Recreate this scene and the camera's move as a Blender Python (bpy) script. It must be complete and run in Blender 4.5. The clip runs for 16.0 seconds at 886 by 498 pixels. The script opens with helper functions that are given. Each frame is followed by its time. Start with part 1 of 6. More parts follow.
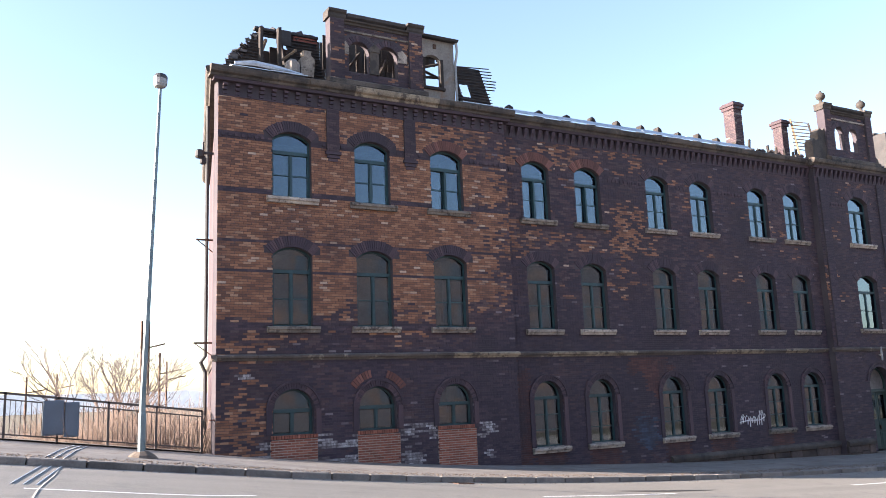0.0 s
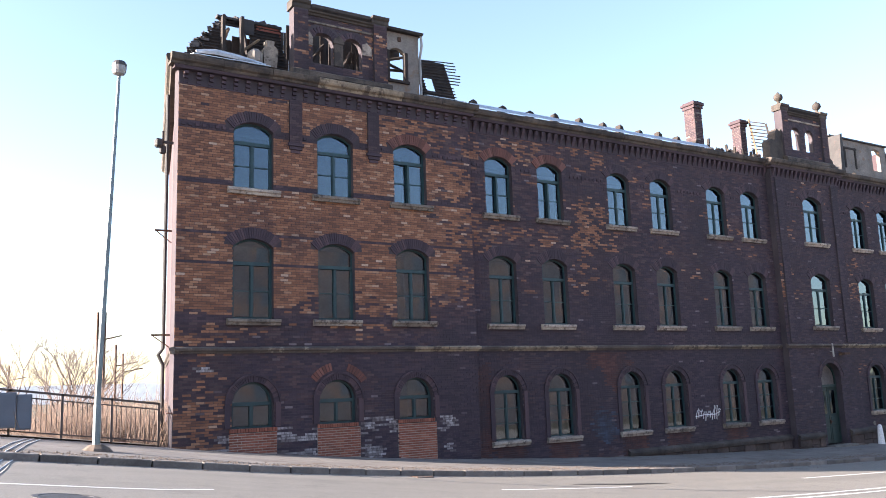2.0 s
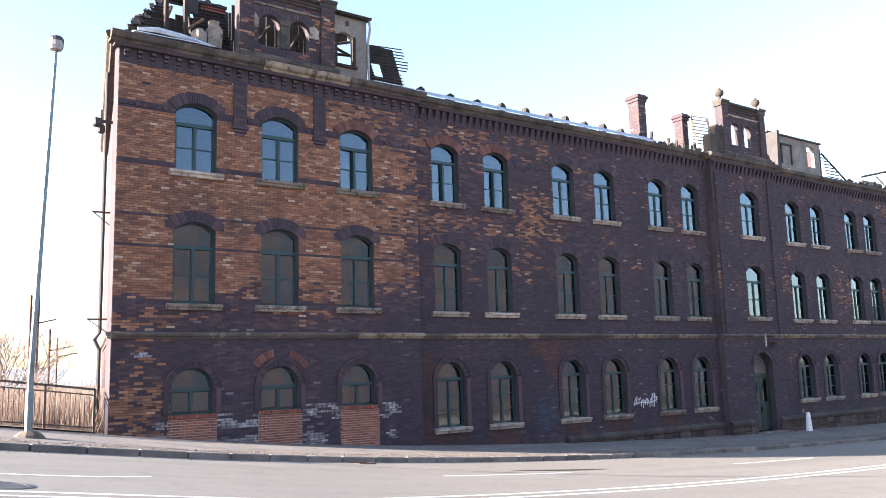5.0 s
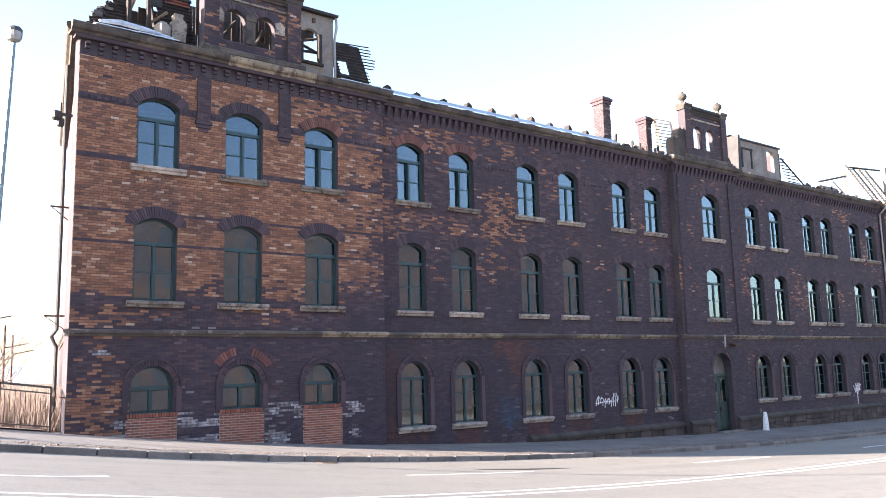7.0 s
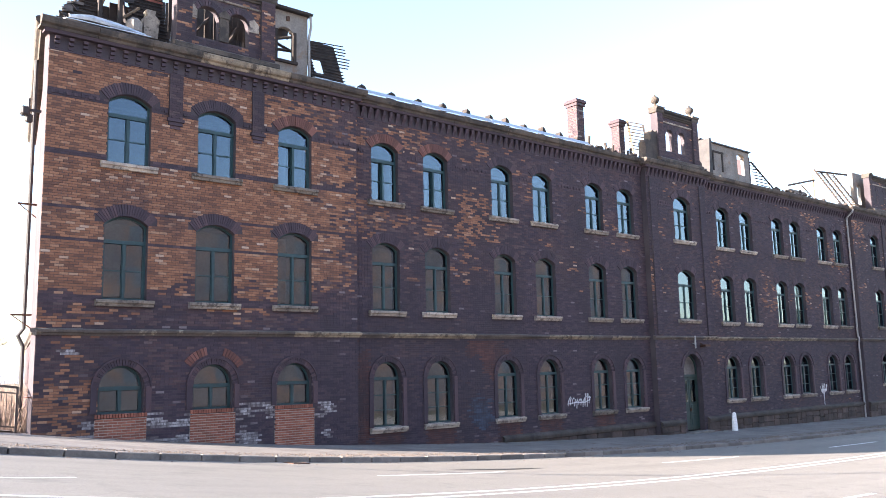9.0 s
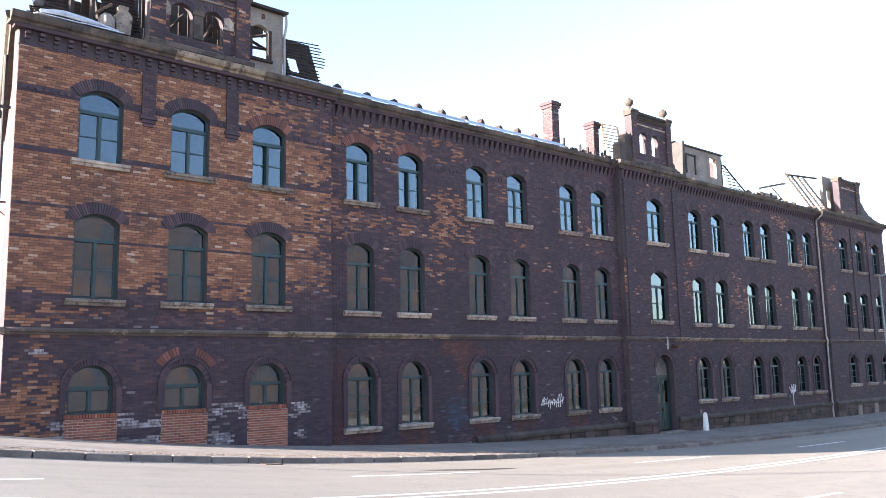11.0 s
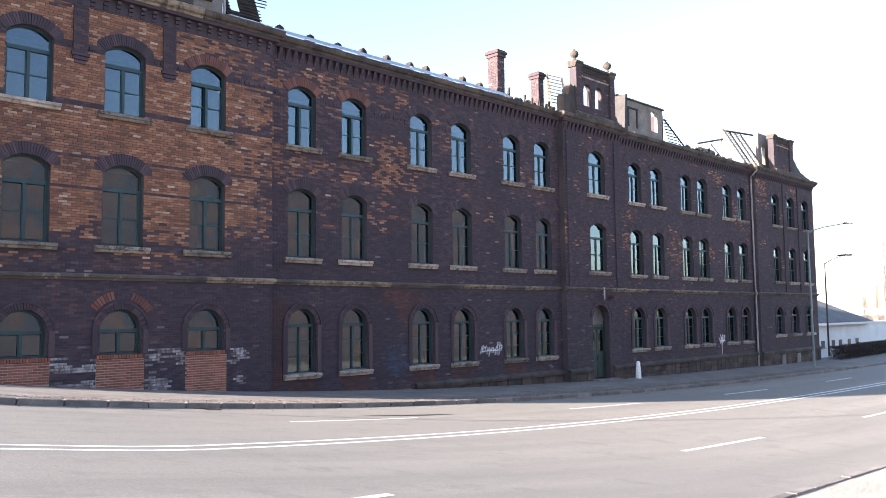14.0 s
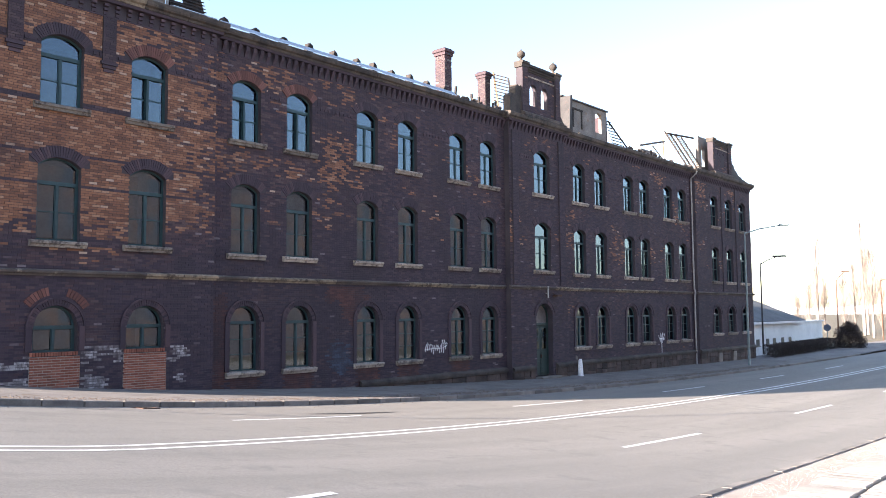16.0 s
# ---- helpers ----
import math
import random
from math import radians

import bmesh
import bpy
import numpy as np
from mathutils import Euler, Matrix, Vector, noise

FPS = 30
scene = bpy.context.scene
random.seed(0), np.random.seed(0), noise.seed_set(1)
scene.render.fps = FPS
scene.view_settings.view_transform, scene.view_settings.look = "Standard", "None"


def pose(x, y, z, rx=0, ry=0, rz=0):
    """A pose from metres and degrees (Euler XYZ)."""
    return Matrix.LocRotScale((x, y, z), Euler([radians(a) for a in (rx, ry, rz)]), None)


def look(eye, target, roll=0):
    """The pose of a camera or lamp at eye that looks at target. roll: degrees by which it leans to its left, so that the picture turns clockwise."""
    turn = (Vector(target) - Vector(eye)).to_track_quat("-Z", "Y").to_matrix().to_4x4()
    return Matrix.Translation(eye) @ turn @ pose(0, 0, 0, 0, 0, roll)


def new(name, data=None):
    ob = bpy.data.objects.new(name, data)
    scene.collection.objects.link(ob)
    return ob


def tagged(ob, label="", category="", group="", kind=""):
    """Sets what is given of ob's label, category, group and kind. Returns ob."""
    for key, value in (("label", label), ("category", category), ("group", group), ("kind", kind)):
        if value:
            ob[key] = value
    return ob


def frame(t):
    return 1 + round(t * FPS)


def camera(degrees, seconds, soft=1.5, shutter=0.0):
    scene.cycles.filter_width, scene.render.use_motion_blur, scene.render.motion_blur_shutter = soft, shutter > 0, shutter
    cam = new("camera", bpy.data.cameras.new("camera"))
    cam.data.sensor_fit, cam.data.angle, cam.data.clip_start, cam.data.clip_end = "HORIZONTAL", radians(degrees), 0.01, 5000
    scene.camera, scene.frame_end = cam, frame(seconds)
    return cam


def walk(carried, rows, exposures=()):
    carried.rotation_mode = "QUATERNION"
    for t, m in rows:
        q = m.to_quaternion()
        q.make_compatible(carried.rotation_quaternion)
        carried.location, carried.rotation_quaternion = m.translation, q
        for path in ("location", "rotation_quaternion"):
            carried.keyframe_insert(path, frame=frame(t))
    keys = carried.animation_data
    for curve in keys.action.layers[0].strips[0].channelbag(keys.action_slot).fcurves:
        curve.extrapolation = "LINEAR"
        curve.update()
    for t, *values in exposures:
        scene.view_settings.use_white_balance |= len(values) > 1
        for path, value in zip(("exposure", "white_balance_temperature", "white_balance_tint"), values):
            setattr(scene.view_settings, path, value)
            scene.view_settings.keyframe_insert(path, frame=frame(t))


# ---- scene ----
# The camera stands still on the near pavement and pans to the right.
EYE = (-5.70, -23.94, 1.549)
cam = camera(56.6, 16.0, soft=0.9)
PATH = [
    (0, 99.98, 2.22, -28.69), (0.5, 99.84, 2.19, -29.27), (1, 99.67, 2.10, -29.98),
    (1.5, 99.61, 2.07, -30.59), (2, 99.46, 1.98, -31.39), (2.5, 99.17, 1.89, -32.11),
    (3, 98.86, 1.84, -32.80), (3.5, 98.66, 1.80, -33.33), (4, 98.56, 1.75, -33.97),
    (6.5, 98.36, 1.52, -37.20), (7, 98.33, 1.45, -37.80), (7.5, 98.32, 1.45, -38.32),
    (8, 98.32, 1.38, -38.82), (8.5, 98.31, 1.36, -39.26), (9, 98.31, 1.35, -39.67),
    (11.5, 98.27, 1.21, -42.05), (12, 98.15, 1.11, -42.78), (12.5, 97.42, 0.99, -43.58),
    (13, 96.25, 0.88, -44.29), (13.5, 95.45, 0.80, -44.85), (14, 94.64, 0.71, -45.55),
    (14.5, 94.30, 0.68, -46.20), (15, 94.30, 0.67, -47.14), (15.5, 94.38, 0.55, -48.14),
    (16, 94.45, 0.48, -49.37),
]
walk(cam, [(t, pose(*EYE, rx, ry, rz)) for t, rx, ry, rz in PATH],
     exposures=[(0.0, 2.48, 6500, 17), (4.0, 2.70, 6500, 17), (7.0, 3.00, 6500, 17), (11.5, 3.02, 6500, 17), (13.0, 2.88, 6500, 17), (16.0, 2.62, 6500, 17)])

# World, sun, exposure
SUN_DIR = Vector((-0.945, 0.327, 0.0)).normalized()      # towards the sun, on the plan
SUN_EL = radians(17.0)
world = bpy.data.worlds.new("sky")
scene.world = world
world.use_nodes = True
wn = world.node_tree.nodes
sky = wn.new("ShaderNodeTexSky")
sky.sky_type = "NISHITA"
sky.sun_disc = False
sky.sun_elevation = SUN_EL
sky.sun_rotation = math.atan2(SUN_DIR.x, SUN_DIR.y)
sky.air_density, sky.dust_density, sky.ozone_density = 1.0, 0.9, 1.2
world.node_tree.links.new(sky.outputs[0], wn["Background"].inputs[0])
wn["Background"].inputs[1].default_value = 0.085
sun = new("sun", bpy.data.lights.new("sun", "SUN"))
sun.data.energy, sun.data.angle, sun.data.color = 5.0, radians(0.6), (1.0, 0.9, 0.76)
sun.matrix_world = look(Vector((SUN_DIR.x * math.cos(SUN_EL), SUN_DIR.y * math.cos(SUN_EL), math.sin(SUN_EL))) * 80, (0, 0, 0))


# ---- materials ----
def material(name):
    m = bpy.data.materials.new(name)
    m.use_nodes = True
    return m, m.node_tree.nodes, m.node_tree.links, m.node_tree.nodes["Principled BSDF"]


def noise_node(n, l, scale, detail=4.0, rough=0.6, stretch=None):
    geo = n.new("ShaderNodeNewGeometry")
    tex = n.new("ShaderNodeTexNoise")
    tex.inputs["Scale"].default_value, tex.inputs["Detail"].default_value, tex.inputs["Roughness"].default_value = scale, detail, rough
    if stretch:
        mp = n.new("ShaderNodeMapping")
        mp.inputs["Scale"].default_value = stretch
        l.new(geo.outputs["Position"], mp.inputs["Vector"])
        l.new(mp.outputs[0], tex.inputs["Vector"])
    else:
        l.new(geo.outputs["Position"], tex.inputs["Vector"])
    return tex.outputs["Fac"]


def ramp(n, l, fac, stops, constant=False):
    r = n.new("ShaderNodeValToRGB")
    el = r.color_ramp.elements
    while len(el) < len(stops):
        el.new(0.5)
    for e, (p, c) in zip(el, stops):
        e.position, e.color = p, (*c, 1) if len(c) == 3 else c
    if constant:
        r.color_ramp.interpolation = "CONSTANT"
    l.new(fac, r.inputs[0])
    return r.outputs[0]


def mix(n, l, fac, a, b, kind="MIX"):
    m = n.new("ShaderNodeMix")
    m.data_type, m.blend_type = "RGBA", kind
    for sock, v in ((m.inputs[0], fac), (m.inputs[6], a), (m.inputs[7], b)):
        if hasattr(v, "node"):
            l.new(v, sock)
        elif isinstance(v, (int, float)):
            sock.default_value = v
        else:
            sock.default_value = (*v, 1)
    return m.outputs[2]


def bump(n, l, bsdf, height, strength=0.4, distance=0.01):
    b = n.new("ShaderNodeBump")
    b.inputs["Strength"].default_value, b.inputs["Distance"].default_value = strength, distance
    l.new(height, b.inputs["Height"])
    l.new(b.outputs[0], bsdf.inputs["Normal"])


def surface(name, dark, light, coarse=0.8, fine=25.0, rough=0.8, metal=0.0, relief=0.3, depth=0.006, stain=None, stain_at=0.62, stretch=None, vary=0.0):
    """Two scales of grain between two colours, with an optional stain colour in patches."""
    m, n, l, bsdf = material(name)
    big = noise_node(n, l, coarse, 5, 0.6, stretch)
    small = noise_node(n, l, fine, 3, 0.7)
    col = ramp(n, l, big, [(0.3, dark), (0.7, light)])
    grain = ramp(n, l, small, [(0.25, (0.72, 0.72, 0.72)), (0.75, (1.18, 1.18, 1.18))])
    col = mix(n, l, 1.0, col, grain, "MULTIPLY")
    if stain:
        patch = noise_node(n, l, coarse * 2.3 + 0.13, 6, 0.7)
        col = mix(n, l, ramp(n, l, patch, [(stain_at - 0.06, (0, 0, 0)), (stain_at + 0.06, (1, 1, 1))]), col, stain)
    if vary:
        info = n.new("ShaderNodeObjectInfo")
        col = mix(n, l, 1.0, col, ramp(n, l, info.outputs["Random"], [(0, (1 - vary,) * 3), (1, (1 + vary,) * 3)]), "MULTIPLY")
    l.new(col, bsdf.inputs["Base Color"])
    bsdf.inputs["Roughness"].default_value, bsdf.inputs["Metallic"].default_value = rough, metal
    if relief:
        bump(n, l, bsdf, small, relief, depth)
    return m


def brick_material(name, stops, soot=0.5, soot_scale=0.22, single=False, soot_colour=(0.031, 0.025, 0.034)):
    """Fired brick: a colour for each brick, soot in large patches, fine grain."""
    m, n, l, bsdf = material(name)
    if single:
        rnd = n.new("ShaderNodeObjectInfo").outputs["Random"]
    else:
        rnd = n.new("ShaderNodeNewGeometry").outputs["Random Per Island"]
    col = ramp(n, l, rnd, stops)
    grain = noise_node(n, l, 45, 3, 0.7)
    col = mix(n, l, 1.0, col, ramp(n, l, grain, [(0.25, (0.7, 0.7, 0.7)), (0.75, (1.2, 1.2, 1.2))]), "MULTIPLY")
    big = noise_node(n, l, soot_scale, 6, 0.65, (1.7, 1, 0.7))
    mask = ramp(n, l, big, [(soot - 0.12, (1, 1, 1)), (soot + 0.14, (0, 0, 0))])
    col = mix(n, l, mix(n, l, 1.0, mask, (0.85, 0.85, 0.85), "MULTIPLY"), col, soot_colour)
    l.new(col, bsdf.inputs["Base Color"])
    bsdf.inputs["Roughness"].default_value = 0.88
    bump(n, l, bsdf, grain, 0.5, 0.006)
    return m


TAN = [(0.0, (0.122, 0.060, 0.044)), (0.25, (0.192, 0.089, 0.054)), (0.6, (0.245, 0.115, 0.067)), (0.86, (0.305, 0.149, 0.086)), (0.962, (0.351, 0.209, 0.135)), (1.0, (0.469, 0.352, 0.277))]
BROWN = [(0.0, (0.046, 0.030, 0.040)), (0.35, (0.063, 0.039, 0.048)), (0.75, (0.086, 0.051, 0.057)), (0.985, (0.104, 0.069, 0.070)), (1.0, (0.194, 0.167, 0.180))]
SOOTY = [(0.0, (0.035, 0.027, 0.041)), (0.5, (0.050, 0.036, 0.052)), (0.985, (0.072, 0.048, 0.060)), (1.0, (0.184, 0.158, 0.170))]
M_TAN = brick_material("tan_brick", TAN, 0.34, 0.35)
M_BROWN = brick_material("brown_brick", BROWN, 0.45, 0.2)
M_SOOTY = brick_material("sooty_brick", SOOTY, 0.42, 0.25)
M_DARK = brick_material("dark_clinker", [(0.0, (0.041, 0.030, 0.041)), (0.6, (0.062, 0.042, 0.055)), (1.0, (0.092, 0.058, 0.068))], 0.4)
M_TAN_ONE = brick_material("tan_brick_single", TAN, 0.34, 0.35, single=True)
M_RED = brick_material("red_infill_brick", [(0.0, (0.20, 0.066, 0.044)), (0.6, (0.29, 0.100, 0.066)), (1.0, (0.36, 0.14, 0.095))], 0.40, 0.8, single=True, soot_colour=(0.16, 0.07, 0.05))
M_REDARCH = brick_material("red_arch_brick", [(0.0, (0.10, 0.045, 0.038)), (0.6, (0.155, 0.064, 0.052)), (1.0, (0.21, 0.095, 0.075))], 0.36)
M_WHITED = brick_material("whitewashed_brick", [(0.0, (0.12, 0.10, 0.105)), (0.3, (0.28, 0.26, 0.27)), (1.0, (0.55, 0.53, 0.54))], 0.50, 5.5, soot_colour=(0.06, 0.046, 0.052))
M_DULLRED = brick_material("dull_red_brick", [(0.0, (0.062, 0.030, 0.030)), (0.6, (0.088, 0.038, 0.036)), (1.0, (0.12, 0.052, 0.045))], 0.46, 0.6)
M_BLUED = brick_material("blue_sprayed_brick", [(0.0, (0.036, 0.040, 0.060)), (0.6, (0.045, 0.058, 0.090)), (1.0, (0.060, 0.085, 0.130))], 0.45, 1.6)
M_MORTAR = surface("mortar", (0.038, 0.031, 0.040), (0.078, 0.064, 0.072), 0.5, 40, 0.95)
M_MORTAR_PALE = surface("pale_mortar", (0.30, 0.25, 0.21), (0.42, 0.36, 0.31), 0.8, 40, 0.95)
M_STONE = surface("weathered_sandstone", (0.042, 0.035, 0.033), (0.125, 0.10, 0.080), 0.9, 18, 0.9, stain=(0.035, 0.03, 0.028), stain_at=0.54, relief=0.5)
M_SILL = surface("sandstone_sill", (0.15, 0.125, 0.11), (0.40, 0.34, 0.28), 2.0, 22, 0.9, stain=(0.08, 0.065, 0.058), stain_at=0.57, vary=0.45)
M_LEDGE = surface("sooty_sandstone_ledge", (0.045, 0.038, 0.038), (0.145, 0.12, 0.105), 0.7, 16, 0.9, stain=(0.36, 0.31, 0.24), stain_at=0.64)
M_PALESTONE = surface("broken_pale_sandstone", (0.13, 0.105, 0.08), (0.36, 0.29, 0.21), 1.4, 18, 0.9, stain=(0.07, 0.055, 0.045), stain_at=0.55, relief=0.5)
M_RUBBLE = surface("plinth_rubble", (0.030, 0.023, 0.023), (0.105, 0.076, 0.066), 1.2, 12, 0.95, relief=0.7, depth=0.02, vary=0.3)
M_STUCCO = surface("fallen_stucco", (0.14, 0.125, 0.115), (0.27, 0.245, 0.22), 1.3, 15, 0.95, stain=(0.20, 0.13, 0.09), stain_at=0.6)
M_ZINC = surface("zinc_flashing", (0.38, 0.41, 0.45), (0.60, 0.63, 0.67), 1.5, 10, 0.45, metal=0.6, relief=0.3, depth=0.01)
M_SLATE = surface("burnt_slate", (0.014, 0.013, 0.015), (0.050, 0.045, 0.046), 2.5, 30, 0.75, stain=(0.09, 0.045, 0.035), stain_at=0.66, vary=0.35)
M_CHAR = surface("charred_timber", (0.013, 0.011, 0.011), (0.045, 0.033, 0.028), 3, 40, 0.9)
M_TIMBER = surface("weathered_timber", (0.12, 0.08, 0.05), (0.25, 0.17, 0.11), 3, 30, 0.9)
M_ROOFTILE = surface("red_roof_tile", (0.17, 0.055, 0.042), (0.34, 0.115, 0.085), 1.4, 20, 0.9, vary=0.3)
M_FRAME = surface("green_window_paint", (0.010, 0.036, 0.042), (0.022, 0.066, 0.074), 3, 40, 0.55)
M_DOOR = surface("green_door_paint", (0.010, 0.030, 0.028), (0.022, 0.052, 0.047), 2, 40, 0.6)
M_ROOM = surface("grimy_room_plaster", (0.09, 0.08, 0.075), (0.19, 0.175, 0.16), 0.8, 10, 0.95)
M_BOARD = surface("brown_board", (0.16, 0.10, 0.06), (0.28, 0.18, 0.11), 1.5, 20, 0.8)
M_PIPE = surface("grey_pipe_paint", (0.22, 0.22, 0.22), (0.38, 0.37, 0.36), 2, 20, 0.6)
M_RUST = surface("rusty_iron", (0.06, 0.03, 0.02), (0.15, 0.08, 0.05), 4, 40, 0.8, metal=0.3)
M_STEEL = surface("galvanised_lamp_steel", (0.12, 0.165, 0.18), (0.21, 0.27, 0.29), 2, 30, 0.5, metal=0.3)
M_DARKSTEEL = surface("dark_painted_steel", (0.02, 0.02, 0.022), (0.05, 0.05, 0.055), 3, 40, 0.6)
M_FENCE = surface("brown_fence_paint", (0.06, 0.045, 0.04), (0.13, 0.10, 0.085), 3, 40, 0.7)
M_BOX = surface("grey_box_paint", (0.10, 0.12, 0.15), (0.13, 0.155, 0.19), 1.5, 120, 0.6, relief=0)
M_ASPHALT = surface("asphalt", (0.172, 0.160, 0.144), (0.228, 0.212, 0.190), 0.55, 34, 0.85, stain=(0.158, 0.148, 0.134), stain_at=0.60, relief=0.8, depth=0.008, stretch=(0.12, 1.6, 1))
M_SMEAR = surface("tar_patch", (0.018, 0.018, 0.018), (0.035, 0.034, 0.033), 2, 60, 0.6)
M_PAINT = surface("worn_road_paint", (0.55, 0.55, 0.53), (0.80, 0.80, 0.78), 3, 30, 0.7, stain=(0.25, 0.25, 0.24), stain_at=0.68)
M_KERB = surface("kerb_stone", (0.10, 0.09, 0.085), (0.24, 0.215, 0.19), 1.5, 25, 0.9, vary=0.25)
M_PAVE = surface("pavement_asphalt", (0.115, 0.105, 0.10), (0.21, 0.19, 0.178), 0.7, 40, 0.95, stain=(0.10, 0.075, 0.055), stain_at=0.6, relief=0.6)
M_SLAB = surface("pavement_slab", (0.33, 0.30, 0.26), (0.46, 0.42, 0.37), 1.1, 30, 0.9, stain=(0.24, 0.19, 0.15), stain_at=0.64, vary=0.14)
M_SOIL = surface("dry_grass_soil", (0.07, 0.056, 0.038), (0.15, 0.12, 0.08), 0.4, 12, 0.98, relief=0.8, depth=0.04, stain=(0.07, 0.075, 0.035), stain_at=0.58)
M_GRAFFITI = surface("white_spray_paint", (0.62, 0.62, 0.64), (0.80, 0.80, 0.82), 4, 30, 0.7)
M_WHITEWALL = surface("white_render", (0.62, 0.64, 0.66), (0.80, 0.81, 0.82), 0.5, 15, 0.9)
M_GREYROOF = surface("grey_roof_felt", (0.07, 0.075, 0.08), (0.12, 0.125, 0.13), 0.8, 20, 0.9)
M_BARK = surface("grey_bark", (0.09, 0.065, 0.05), (0.22, 0.17, 0.13), 2, 20, 0.95)
M_TWIG = surface("pale_twig", (0.085, 0.068, 0.066), (0.17, 0.135, 0.125), 1.0, 20, 0.95)
M_REED = surface("dry_stems", (0.12, 0.084, 0.070), (0.29, 0.215, 0.175), 0.8, 20, 0.95)
M_HEDGE = surface("dark_hedge_leaf", (0.018, 0.015, 0.014), (0.05, 0.038, 0.034), 1.5, 20, 0.9)
M_OPPOSITE = surface("opposite_brick_house", (0.125, 0.120, 0.140), (0.19, 0.165, 0.17), 0.22, 8, 0.9, stain=(0.25, 0.16, 0.13), stain_at=0.56)
# Hill haze painted as a pale colour, brightened by added emission.
M_HAZE = surface("glowing_hill_haze", (0.60, 0.60, 0.63), (0.72, 0.72, 0.75), 0.01, 0.1, 1.0, relief=0)
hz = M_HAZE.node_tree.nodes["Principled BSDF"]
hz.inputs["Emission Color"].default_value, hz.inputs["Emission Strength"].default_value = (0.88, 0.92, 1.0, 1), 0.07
# Twigs paled for distance; the haze is put into the colour.
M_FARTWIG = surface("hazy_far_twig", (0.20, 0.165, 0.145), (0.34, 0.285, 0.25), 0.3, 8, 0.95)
M_DARKSTONE = surface("blackened_stone", (0.028, 0.024, 0.023), (0.085, 0.07, 0.06), 1.5, 18, 0.9, relief=0.5, vary=0.2)
M_LITTER = surface("leaf_litter", (0.07, 0.055, 0.045), (0.18, 0.14, 0.11), 3, 30, 0.95)
M_SAND = surface("pale_sandy_grit", (0.20, 0.175, 0.15), (0.36, 0.32, 0.28), 3, 30, 0.95)
M_BLACK = surface("dark_opening", (0.008, 0.008, 0.01), (0.02, 0.02, 0.022), 2, 20, 0.5)
M_SIGN = surface("blue_grey_sign_face", (0.03, 0.05, 0.09), (0.05, 0.08, 0.13), 2, 20, 0.5)


def glass_material():
    m, n, l, bsdf = material("window_glass")
    out = n["Material Output"]
    n.remove(bsdf)
    clear, gloss, mixer, fres = n.new("ShaderNodeBsdfTransparent"), n.new("ShaderNodeBsdfGlossy"), n.new("ShaderNodeMixShader"), n.new("ShaderNodeFresnel")
    fres.inputs["IOR"].default_value = 2.0
    clear.inputs["Color"].default_value = (0.40, 0.43, 0.47, 1)
    gloss.inputs["Roughness"].default_value = 0.03
    gloss.inputs["Color"].default_value = (0.68, 0.84, 1.0, 1)
    wave = noise_node(n, l, 1.7, 2, 0.5)
    b = n.new("ShaderNodeBump")
    b.inputs["Strength"].default_value, b.inputs["Distance"].default_value = 0.08, 0.02
    l.new(wave, b.inputs["Height"])
    l.new(b.outputs[0], gloss.inputs["Normal"])
    l.new(fres.outputs[0], mixer.inputs[0])
    l.new(clear.outputs[0], mixer.inputs[1])
    l.new(gloss.outputs[0], mixer.inputs[2])
    l.new(mixer.outputs[0], out.inputs["Surface"])
    return m


M_GLASS = glass_material()


